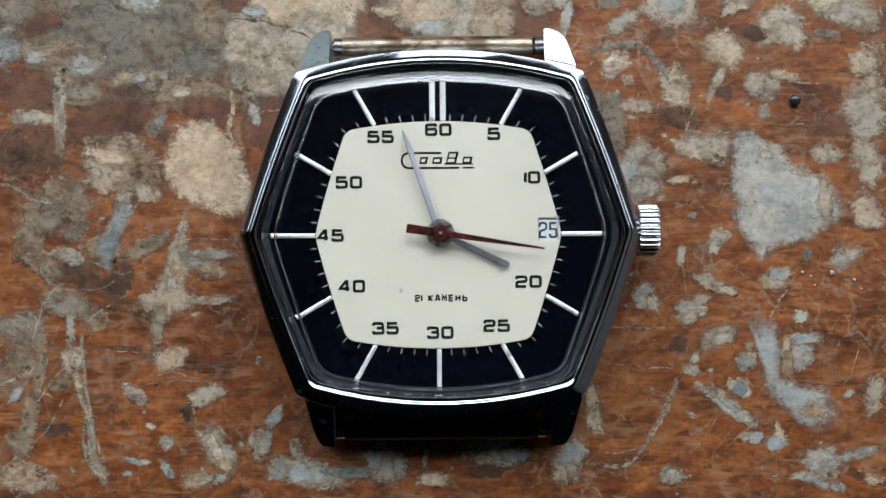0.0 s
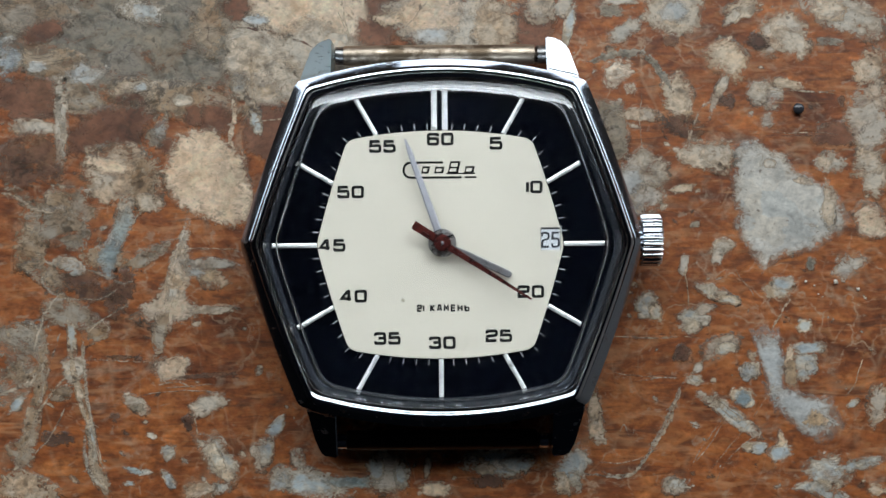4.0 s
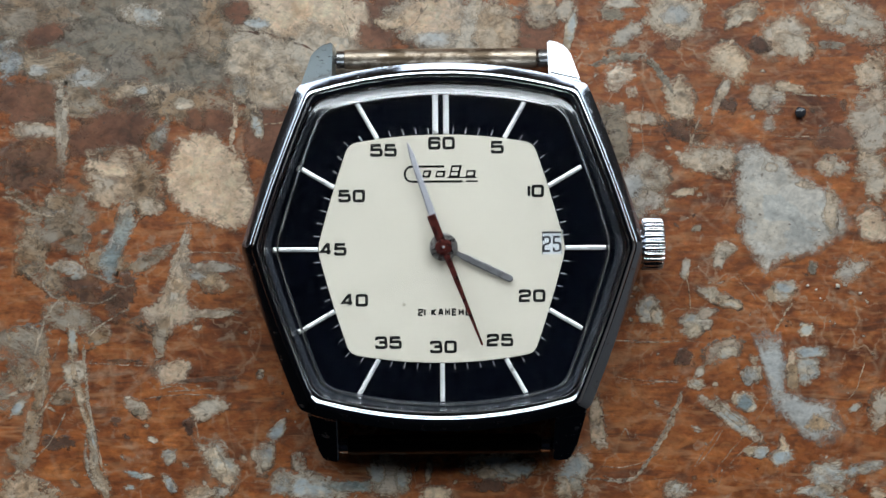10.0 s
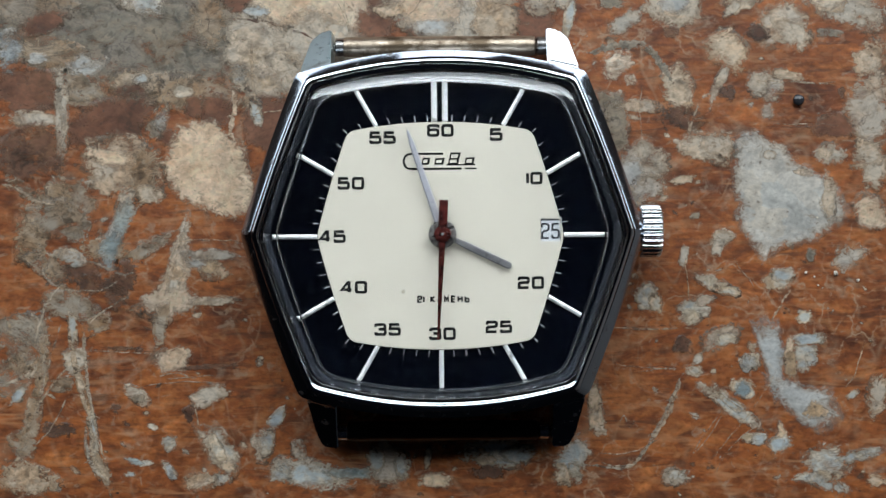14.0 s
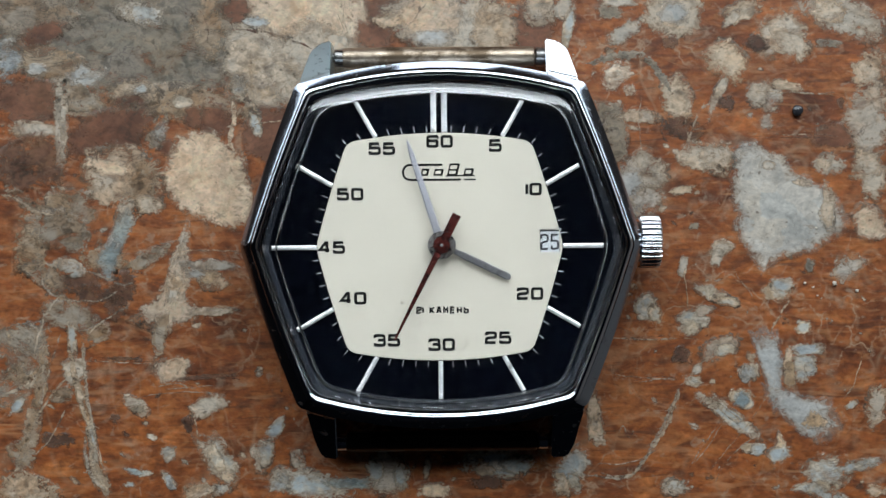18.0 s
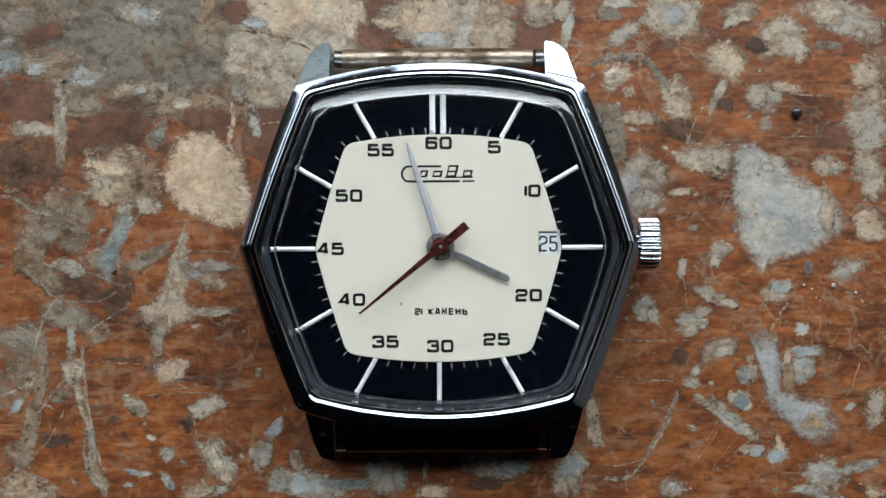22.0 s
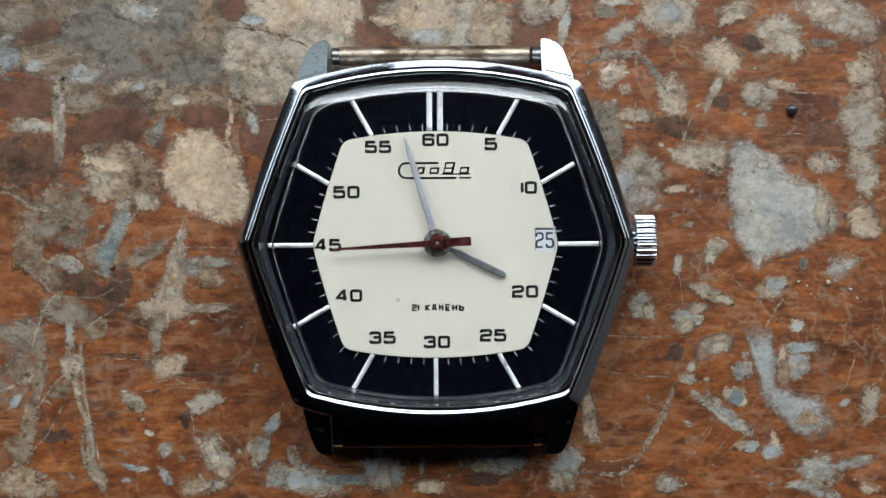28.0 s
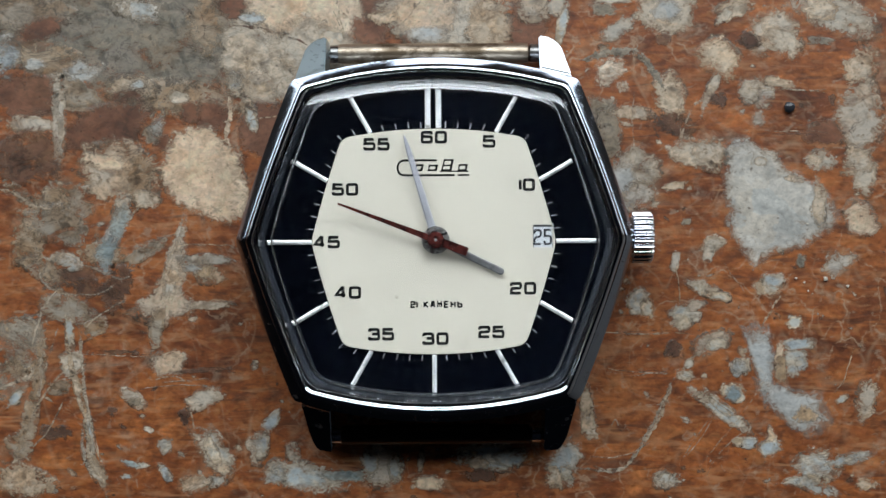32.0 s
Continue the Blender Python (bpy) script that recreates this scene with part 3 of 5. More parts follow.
def case_parts():
    def shoulder(ring):
        """Flatter towards 12 and 6 than along the sides."""
        for p in ring:
            f = min(1.0, max(0.0, (abs(p.y) - 13.4) / 1.9)) * min(1.0, max(0.0, (13.8 - abs(p.x)) / 0.7))
            p.z += 0.47 * f
        return ring

    body = loft([
        outline(15.6, 10.6, 12.6, 1.5, 0.15, 1.2, 0.9),
        outline(17.2, 12.3, 13.8, 1.8, 0.2, 1.0, 1.1),
        outline(18.2, 13.1, 14.5, 2.0, 0.2, 0.7, 2.0),
        outline(18.62, 13.35, 14.8, 2.1, 0.2, 0.6, 3.2),
        outline(18.76, 13.48, 14.9, 2.1, 0.2, 0.5, 4.8),
        shoulder(outline(18.78, 13.5, 14.92, 2.1, 0.2, 0.5, 6.76)),
        outline(17.98, 12.64, 14.50, 1.92, 0.2, 0.5, 7.50),
        outline(17.85, 12.53, 14.40, 1.92, 0.2, 0.5, 7.58),
        outline(16.9, 12.0, 13.6, 1.7, 0.2, 0.8, 7.58),
    ], True, False)
    part("case_body", body, chrome, watch, "worn chromed case body", sharp=13)
    # a rounded bead outside, a shallow shelf inside it
    bez = loft([
        outline(17.70, 12.42, 14.50, 1.85, 0.2, 0.5, 7.40),
        outline(17.70, 12.42, 14.50, 1.85, 0.2, 0.5, 7.80),
        outline(17.62, 12.36, 14.42, 1.83, 0.2, 0.5, 7.87),
        outline(17.52, 12.29, 14.32, 1.82, 0.2, 0.55, 7.945),
        outline(17.40, 12.21, 14.20, 1.80, 0.2, 0.6, 7.995),
        outline(17.28, 12.14, 14.09, 1.78, 0.2, 0.6, 8.01),
        outline(17.20, 12.09, 14.02, 1.765, 0.2, 0.6, 7.99),
        outline(17.14, 12.05, 13.965, 1.75, 0.2, 0.6, 7.94),
        outline(17.08, 12.02, 13.90, 1.74, 0.2, 0.6, 7.86),
        outline(16.99, 11.97, 13.81, 1.72, 0.2, 0.6, 7.82),
        outline(16.90, 11.92, 13.70, 1.69, 0.2, 0.7, 7.80),
        outline(16.74, 11.84, 13.50, 1.63, 0.2, 0.9, 7.69),
        outline(16.72, 11.82, 13.48, 1.62, 0.2, 0.9, 7.40),
    ], closed=True)
    part("bezel", bez, polished, watch, "bright polished chrome bezel", sharp=30)
    part("case_back", disc([(12.5, 0.0), (13.6, 0.1), (13.9, 0.4), (13.9, 1.0)], 64), brushed, watch, "steel case back resting on the stone", sharp=40)
    # four lugs with sloping faces
    for sx in (-1, 1):
        for sy in (-1, 1):
            plan = [(10.15, 14.0), (13.2, 14.0), (13.1, 15.5), (12.2, 18.6), (11.3, 19.5), (10.15, 19.75)]
            if sy > 0:
                plan = [(x, y if y < 16 else 15.5 + (y - 15.5) * 0.94) for x, y in plan]
            else:
                plan = plan[:3] + [(12.3, 18.9), (11.65, 20.15), (10.15, 20.3)]
            shift = -0.2 if sy > 0 else 0.12
            # left pair tilted outward: its greyer reflection is put into the shape
            top = [7.4, 7.1, 6.1, 4.95, 4.6, 4.5] if sx > 0 else [7.4, 6.15, 5.05, 4.05, 4.0, 4.5]
            bm = bmesh.new()
            lo = [bm.verts.new((sx * x + shift, sy * y, 0.7 if y > 15 else 1.0)) for x, y in plan]
            hi = [bm.verts.new((sx * x + shift, sy * y, z)) for (x, y), z in zip(plan, top)]
            ridge = bm.verts.new((sx * 10.15 + shift, sy * 16.2, 5.95))
            n = len(plan)
            for i in range(n - 1):
                bm.faces.new((lo[i], lo[i + 1], hi[i + 1], hi[i]))
            bm.faces.new((lo[5], lo[0], hi[0], ridge, hi[5]))
            bm.faces.new(lo)
            bm.faces.new((hi[0], hi[1], hi[2], ridge))
            bm.faces.new((ridge, hi[2], hi[3], hi[4], hi[5]))
            bmesh.ops.recalc_face_normals(bm, faces=bm.faces)
            bmesh.ops.bevel(bm, geom=bm.edges[:], offset=0.16, segments=2, affect="EDGES", clamp_overlap=True)
            # light and shade put into the choice of metal: lower lugs darkest
            part("lug", bm, chrome if sy < 0 else brushed if sx < 0 else polished, watch, "sloping chromed lug", sharp=9)


case_parts()


def crystal_part():
    def rim(d, z, r=0.0):
        return outline(16.6 - 1.065 * d, 11.72 - 0.70 * d, 13.38 - d, 1.6, 0.2, r or 1.3 + 0.9 * d, z)

    round_ = outline(14.0, 9.9, 11.3, 1.5, 0.5, 3.0, 0)
    def wall(d, z, r):
        """The inner wall follows the dial's edge."""
        return outline(16.6 - 1.2 * d, 11.72 - 0.62 * d, 13.38 - 0.55 * d, 1.6, 0.2, r, z)

    tops = [(0.0, 7.15), (0.0, 8.20), (0.02, 8.26), (0.07, 8.305), (0.14, 8.34), (0.25, 8.39), (0.40, 8.45), (0.58, 8.511), (0.78, 8.57), (0.98, 8.618), (1.2, 8.662),
            (1.4, 8.692), (1.65, 8.72), (2.0, 8.748), (2.5, 8.775)]
    rings = [rim(d, h, 1.2 + 0.55 * d) for d, h in tops] + [
        scaled(round_, 0.94, 8.81), scaled(round_, 0.75, 8.85),
        scaled(round_, 0.45, 8.88), scaled(round_, 0.15, 8.90), scaled(round_, 0.02, 8.901),
        scaled(round_, 0.02, 8.06), scaled(round_, 0.15, 8.06), scaled(round_, 0.45, 8.05), scaled(round_, 0.75, 8.03),
        scaled(round_, 0.94, 8.01), wall(2.6, 8.0, 2.4), wall(2.2, 7.99, 2.1), wall(1.85, 7.975, 1.8), wall(1.6, 7.95, 1.6), wall(1.4, 7.915, 1.4), wall(1.25, 7.87, 1.25), wall(1.13, 7.80, 1.15), wall(1.05, 7.72, 1.1), wall(1.0, 7.62, 1.1), wall(0.99, 7.15, 1.1),
    ]
    ob = part("crystal", loft(rings, closed=True), acrylic, watch, "clear domed acrylic crystal", sharp=40)
    ob.visible_shadow = False
    return ob


crystal_part()

# ---- dial ----
DX, DY = -0.18, -0.14
ring_out = outline(15.95, 11.25, 13.0, 1.55, 0.2, 1.2, 0)
cream_edge = outline(11.46, 8.54, 9.68, 0.85, 0.12, 0.75, 0)
dial = part("dial_ring", loft([scaled(ring_out, 1.02, 5.4), scaled(ring_out, 1.02, 5.95), scaled(ring_out, 0.6, 6.0)], True, True), black_gloss, watch,
     "glossy black outer dial", sharp=30)
part("inner_rim", loft([scaled(ring_out, 0.995, 5.96), scaled(ring_out, 1.012, 6.5), scaled(ring_out, 1.03, 7.22)], False, False), rim_grey, watch,
     "grey rim between dial and crystal")
window = [(9.30, -0.66), (11.18, -0.66), (11.18, 1.54), (9.30, 1.54)]
face = plate([[(p.x, p.y) for p in cream_edge], window], 6.0, 0.32, 0.05, "dial_centre", cream_paint, watch, "aged cream dial centre")
face.location = (DX * MM, DY * MM, 0)
date = part("date_disc", loft([[(9.18, -0.76, z), (11.28, -0.76, z), (11.28, 1.64, z), (9.18, 1.64, z)] for z in (6.0, 6.27)], True, True), date_white, face,
            "white date disc behind the window", smooth=False)
# dark bars stand for the shade along the date window's edges
for x0, y0, x1, y1, w in ((11.18, -0.66, 11.18, 1.54, 0.12), (9.30, 1.46, 11.23, 1.46, 0.26), (9.33, -0.66, 9.33, 1.54, 0.09)):
    part("date_frame", bar(x0, y0, x1, y1, w, 6.25, 0.065), shade_grey, face, "thin dark bar standing for shade in the date window", smooth=False)

# figures of a wide square face, each a few strokes in a box one wide and one high; a third number 0 keeps a corner sharp
GLYPHS = {
    "0": [[(0, 0), (1, 0), (1, 1), (0, 1), None]],
    "1": [[(0.5, 0), (0.5, 1)]],
    "2": [[(0, 0.74), (0, 1), (1, 1), (1, 0.53), (0, 0.47), (0, 0, 0), (1, 0)]],
    "3": [[(0, 0.76), (0, 1), (0.96, 1), (0.96, 0.53), (0.3, 0.53)], [(0.5, 0.53), (1, 0.53), (1, 0), (0, 0), (0, 0.24)]],
    "4": [[(0.74, 0), (0.74, 1, 0), (0.6, 1, 0), (0, 0.27, 0), (1, 0.27)]],
    "5": [[(0.98, 1), (0.05, 1, 0), (0.02, 0.57, 0), (1, 0.59), (1, 0), (0, 0), (0, 0.24)]],
    "6": [[(1, 0.78), (1, 1), (0, 1), (0, 0), (1, 0), (1, 0.57), (0.05, 0.57)]],
}
GLYPHS.update({
    "К": [[(0, 0), (0, 1)], [(1, 1), (0.15, 0.5, 0), (1, 0)]],
    "А": [[(0, 0), (0.3, 1, 0), (0.7, 1, 0), (1, 0)], [(0.15, 0.32), (0.85, 0.32)]],
    "М": [[(0, 0), (0, 1, 0), (0.5, 0.35, 0), (1, 1, 0), (1, 0)]],
    "Е": [[(1, 1), (0, 1, 0), (0, 0, 0), (1, 0)], [(0, 0.5), (0.9, 0.5)]],
    "Н": [[(0, 0), (0, 1)], [(1, 0), (1, 1)], [(0, 0.5), (1, 0.5)]],
    "Ь": [[(0, 1), (0, 0), (1, 0), (1, 0.56), (0, 0.56)]],
})


def eased(pts, r, closed):
    """The line through the points with its corners rounded off."""
    out, n = [], len(pts)
    for i, p in enumerate(pts):
        sharp = len(p) > 2
        p = Vector(p[:2])
        if sharp or not closed and i in (0, n - 1):
            out.append(p)
            continue
        a, b = Vector(pts[i - 1][:2]) - p, Vector(pts[(i + 1) % n][:2]) - p
        c = min(r, a.length * 0.45, b.length * 0.45)
        p0, p1 = p + a.normalized() * c, p + b.normalized() * c
        for j in range(6):
            t = j / 5
            out.append(p0 * (1 - t) ** 2 + p * 2 * t * (1 - t) + p1 * t * t)
    return out


def stroke(bm, pts, w, z, h, closed=False):
    """A flat printed line of an even width along the points."""
    n, rows = len(pts), []
    for i, p in enumerate(pts):
        a = (p - pts[i - 1]).normalized() if closed or i else (pts[1] - p).normalized()
        b = (pts[(i + 1) % n] - p).normalized() if closed or i < n - 1 else a
        m = (a + b).normalized()
        side = Vector((-m.y, m.x)) * (w / 2 / max(0.5, m.dot(a)))
        rows.append([bm.verts.new((*q, zz)) for q, zz in ((p - side, z), (p - side, z + h), (p + side, z + h), (p + side, z))])
    pairs = list(zip(rows, rows[1:])) + ([(rows[-1], rows[0])] if closed else [])
    for p, q in pairs:
        for i in range(4):
            bm.faces.new((p[i], p[(i + 1) % 4], q[(i + 1) % 4], q[i]))
    if not closed:
        bm.faces.new(rows[0])
        bm.faces.new(rows[-1])


def figures(text, x, y, z, each, height, gap, w, mat, parent, name, label, ease=0.15):
    """Printed figures side by side, centred on x, y."""
    widths = [0.0 if c == "1" else each * 0.55 if c == " " else each for c in text]
    total = sum(widths) + gap * (len(text) - 1) + w * sum(c not in "1 " for c in text)
    bm, at, k = bmesh.new(), x - total / 2, 0
    for c, wide in zip(text, widths):
        at += w / 2 if c not in "1 " else 0
        for line in GLYPHS.get(c, ()):
            closed = line[-1] is None
            pts = [(at + q[0] * wide, y + (q[1] - 0.5) * (height - w), *q[2:]) for q in (line[:-1] if closed else line)]
            stroke(bm, eased(pts, ease * height, closed), w, z, 0.012 + 0.0009 * k, closed)
            k += 1
        at += wide + gap + (w / 2 if c not in "1 " else 0.07)
    return part(name, bm, mat, parent, label, smooth=False)


figures("25", 10.23, 0.36, 6.27, 0.60, 1.50, 0.15, 0.19, date_ink, face, "date_numeral", "blue-black date figures", 0.3)

TOP = 6.32
for i in range(60):
    a = 2 * math.pi * i / 60
    c, s = math.cos(a), math.sin(a)
    r0 = reach(cream_edge, a)
    if i % 5:
        r1 = r0 + 0.16
        part("minute_mark", bar(DX + r1 * s, DY + r1 * c, DX + (r1 + 0.55) * s, DY + (r1 + 0.55) * c, 0.056, 5.99, 0.03), white_mark, dial, smooth=False)
        continue
    r1, r2 = r0 + 0.12, reach(ring_out, a) - 0.35
    for off in ((-0.5, 0.5) if i == 0 else (0.0,)):
        x, y = DX + off * c, DY - off * s
        part("hour_baton", bar(x + r1 * s, y + r1 * c, x + r2 * s, y + r2 * c, 0.52 if i == 0 else 0.42, 5.98, 0.30, 1.0, 0.35), silver, dial,
             "silvered applied baton", smooth=False)

for text, x, y, w in (("60", 0.06, 9.78, 2.25), ("5", 5.24, 9.36, 1.2), ("10", 8.80, 5.28, 1.5), ("20", 8.36, -4.44, 2.3), ("25", 5.36, -8.52, 2.35),
                      ("30", 0.10, -9.12, 2.3), ("35", -5.0, -8.68, 2.3), ("40", -8.1, -4.74, 2.3), ("45", -10.05, 0.0, 2.3), ("50", -8.3, 4.94, 2.4), ("55", -5.32, 9.15, 2.4)):
    figures(text, x, y, TOP, 0.88 if w > 1.3 else 0.94, 1.19, 0.165, 0.28, ink, face, "dial_numeral", "black printed minute figure")
figures("21 КАМЕНЬ", 0.14, -5.9, TOP, 0.335, 0.68, 0.135, 0.165, ink, face, "dial_writing", "small black printed words", 0.1)


def emblem():
    """The maker's mark as plain shapes: a bracket, rules and slanted blocks."""
    pts = [(0.3, 7.62), (-2.6, 7.62)] + [(-2.75 - 0.62 * math.sin(math.pi * j / 10), 6.92 + 0.70 * math.cos(math.pi * j / 10)) for j in range(1, 10)] + [(-2.6, 6.22), (2.0, 6.22)]
    n = 0.10
    left, right = [], []
    for j, p in enumerate(pts):
        q0, q1 = Vector(pts[max(j - 1, 0)]), Vector(pts[min(j + 1, len(pts) - 1)])
        t = (q1 - q0).normalized()
        left.append((p[0] - t.y * n, p[1] + t.x * n))
        right.append((p[0] + t.y * n, p[1] - t.x * n))
    shapes = [(left + right[::-1],)]
    shapes.append(([(2.3, 6.15), (3.4, 6.15), (3.4, 6.30), (2.3, 6.30)],))
    shapes.append(([(0.6, 6.52), (3.3, 6.52), (3.3, 6.64), (0.6, 6.64)],))
    for x, w, h in ((-1.75, 0.70, 0.66), (-0.55, 0.85, 0.62), (0.72, 0.95, 1.12), (2.25, 0.85, 0.66)):
        k, b = 0.25, 0.165
        y = 6.6
        outer = [(x, y), (x + w, y), (x + w + k * h, y + h), (x + k * h, y + h)]
        inner = [(x + b, y + b), (x + w - b, y + b), (x + w - b + k * (h - 2 * b), y + h - b), (x + b + k * (h - 2 * b), y + h - b)]
        shapes.append((outer, inner))
        if h > 1:
            shapes.append(([(x + 0.16, y + 0.46), (x + w + 0.08, y + 0.46), (x + w + 0.12, y + 0.60), (x + 0.20, y + 0.60)],))
    for s in shapes:
        plate(s, TOP, 0.02, 0.004, "emblem", ink, face, "black printed emblem of plain shapes")


emblem()
part("dial_stain", disc([(0.22, TOP - 0.01), (0.16, TOP + 0.02)], 9, -3.7, -5.3), paint("grey_dial_stain", (0.42, 0.38, 0.30), 0.6), watch, "small grey stain on the dial")

# ---- pointers, each about the middle of the dial ----


def hand_mesh(tail, length, w0, w1, tip, z, thick, ridge=0.55):
    """A flat hand pointing to 12: half-widths w0 at the hub and w1 near the end, a tip of its own length."""
    pts = [(-w0, -tail), (w0, -tail), (w0, 0), (w1, length - tip), (w1 * 0.35, length), (-w1 * 0.35, length), (-w1, length - tip), (-w0, 0)]
    bm = loft([[(x, y, z) for x, y in pts], [(x, y, z + thick * 0.6) for x, y in pts], [(x * ridge, y, z + thick) for x, y in pts]], True, True)
    return bm


hour_plan = [(-0.22, 0.5), (0.22, 0.5), (0.25, 1.7), (0.33, 2.4)] + [(0.33 * math.cos(math.pi * j / 8), 6.75 + 0.33 * math.sin(math.pi * j / 8)) for j in range(9)] + [(-0.33, 2.4), (-0.25, 1.7)]
hour_hand = part("hour_hand", loft([[(x, y, 6.75) for x, y in hour_plan], [(x, y, 6.85) for x, y in hour_plan], [(x * 0.72, y - (0.08 if y > 6.8 else 0), 6.91) for x, y in hour_plan]], True, True),
                 grey_steel, watch, "dull grey steel hour hand with rounded end", smooth=False)
part("hour_collar", disc([(1.15, 6.75), (1.15, 6.86), (1.05, 6.90)], 40), grey_steel, hour_hand, "grey collar", sharp=30)
minute_hand = part("minute_hand", hand_mesh(0.6, 10.15, 0.38, 0.25, 1.3, 7.15, 0.16, 0.6), light_steel, watch, "pale grey steel minute hand", smooth=False)
part("hub", disc([(1.30, 7.0), (1.30, 7.3), (1.20, 7.40), (0.98, 7.42), (0.94, 7.34)], 48), pin_steel, minute_hand, "dark grey hub", sharp=30)
part("hub_ring", disc([(0.96, 7.36), (0.94, 7.44), (0.86, 7.44)], 40), pin_steel, minute_hand, "pale collar round the pivot", sharp=30)
needle = [(-0.42, -3.15), (0.42, -3.15), (0.40, -0.6), (0.30, 1.0), (0.10, 9.7), (-0.10, 9.7), (-0.30, 1.0), (-0.40, -0.6)]
second_hand = part("second_hand", loft([[(x, y, 7.62) for x, y in needle], [(x * 0.9, y, 7.72) for x, y in needle]], True, True), red_hand, watch,
                   "dark red-brown second hand with broad tail", smooth=False)
part("second_hub", disc([(0.76, 7.52), (0.78, 7.72), (0.66, 7.84), (0.40, 7.86), (0.34, 7.80)], 40), red_hand, second_hand, "dark red-brown hub", sharp=30)
part("pivot_pin", disc([(0.15, 7.7), (0.15, 7.86), (0.09, 7.90), (0.02, 7.91)], 20), grey_steel, second_hand, "bright pivot pin", sharp=30)

# ---- crown ----


def crown_parts():
    y, z, teeth = 0.15, 4.6, 25
    rings = []
    for x, f in ((18.62, 0.95), (18.72, 1.0), (20.42, 1.0), (20.56, 0.95)):
        ring = []
        for i in range(teeth * 14):
            a = 2 * math.pi * i / (teeth * 14)
            crest = abs(math.cos(teeth * a / 2)) ** 0.8
            r = (2.24 + 0.30 * crest) * f
            ring.append((x, y + r * math.cos(a), z + r * math.sin(a)))
        rings.append(ring)
    crown = part("crown", loft(rings, True, True), crown_chrome, watch, "fluted chrome winding crown", sharp=50)
    part("crown_cap", rod([(20.5, 2.1), (20.62, 1.9), (20.75, 1.3), (20.8, 0.5), (20.82, 0.05)], y, z), chrome, crown, "domed crown end")
    part("crown_stem", rod([(17.6, 1.9), (18.7, 1.9)], y, z), pin_steel, crown, "dark crown stem")


crown_parts()


def spring_bar(y, z, label, plating, ends):
    pin = part("spring_bar", rod([(-9.45, 0.80), (-9.35, 0.92), (-9.0, 0.96), (-4, 0.98), (4, 0.98), (8.6, 0.96), (9.0, 0.92), (9.1, 0.80)], y, z), plating, watch, label, sharp=40)
    for s in (-1, 1):
        part("spring_bar_tip", rod([(s * 9.0, 0.5), (s * 9.2, 0.72), (s * 9.3, 0.86), (s * 10.12, 0.86), (s * 10.2, 0.70), (s * 10.25, 0.45), (s * 10.5, 0.40)], y, z), ends, pin, "steel pin end", sharp=40)


spring_bar(18.2, 1.9, "worn brass-toned spring bar", brass, pin_steel)
# lower bar: its shade is put into the metal, its lit ends polished
spring_bar(-19.1, 1.5, "spring bar in shade, its darkness put into the metal", shaded_steel, polished)

# ---- loose bits on the slab ----


def crumb(name, x, y, r, flat, mat, label, category, seed, uneven=0.65):
    bm = bmesh.new()
    bmesh.ops.create_icosphere(bm, subdivisions=3, radius=r)
    for v in bm.verts:
        v.co *= 1 + uneven * noise.noise(v.co * (1.3 / r) + Vector((seed, 0, 0)))
        v.co.z *= flat
    low = min(v.co.z for v in bm.verts)
    bmesh.ops.translate(bm, vec=(x, y, -low), verts=bm.verts)
    return tagged(part(name, bm, mat), label=label, category=category)


crumb("black_bead", 35.05, 13.1, 0.55, 0.55, bead_black, "tiny glossy black bead lying on the stone", "bead", 1, 0.15)
for j, (x, y, r) in enumerate(((38.8, -3.9, 0.22), (35.85, -3.85, 0.12), (36.7, -4.25, 0.10), (41.0, -4.6, 0.15), (37.0, 1.55, 0.10), (37.1, -5.1, 0.08))):
    tagged(crumb("crumb", x, y, r, 0.6, crumb_white, "pale grain of grit on the stone", "crumb", 3 + j), group="pale grains of grit")

# ---- inclusions of the stone slab ----
layer = [0]


def stone_chip(x, y, a, b, turn, kind):
    """An inlaid stone: an uneven rounded block whose polished face lies just above the slab's."""
    layer[0] += 1
    k = layer[0]
    z = 0.004 + 0.00006 * k
    n = 44
    c, s = math.cos(radians(turn)), math.sin(radians(turn))
    rng = random.Random(k * 7 + 1)
    m = rng.randint(6, 9)
    corners = [2 * math.pi * (i + rng.uniform(-0.32, 0.32)) / m for i in range(m)]

    def smooth_rim(th):
        q = Vector((math.cos(th), math.sin(th), 0))
        r = (abs(q.x) ** 2.5 + abs(q.y) ** 2.5) ** -0.4
        r *= 1 + 0.36 * noise.noise(q * 1.1 + Vector((k * 3.7, 0, 0))) + 0.18 * noise.noise(q * 2.7 + Vector((0, k * 2.3, 0)))
        return q * r

    def rim_at(th):
        """Mostly straight sides between corners, like a broken shard."""
        th = th % (2 * math.pi)
        for i in range(m):
            p0, p1 = corners[i], corners[(i + 1) % m] + (2 * math.pi if i == m - 1 else 0)
            for t in (th, th + 2 * math.pi):
                if p0 <= t <= p1:
                    u = (t - p0) / (p1 - p0)
                    flat = smooth_rim(p0).lerp(smooth_rim(p1), u)
                    p = flat.lerp(smooth_rim(t), 0.3)
                    return p * (1 + 0.09 * noise.noise(p * 5 + Vector((0, 0, k * 1.9))))
        return smooth_rim(th)

    rims = [rim_at(2 * math.pi * i / n) for i in range(n)]
    at = [(x + a * q.x * c - b * q.y * s, y + a * q.x * s + b * q.y * c) for q in rims]
    return inlay(at, (x, y), min(a, b), z, kind)


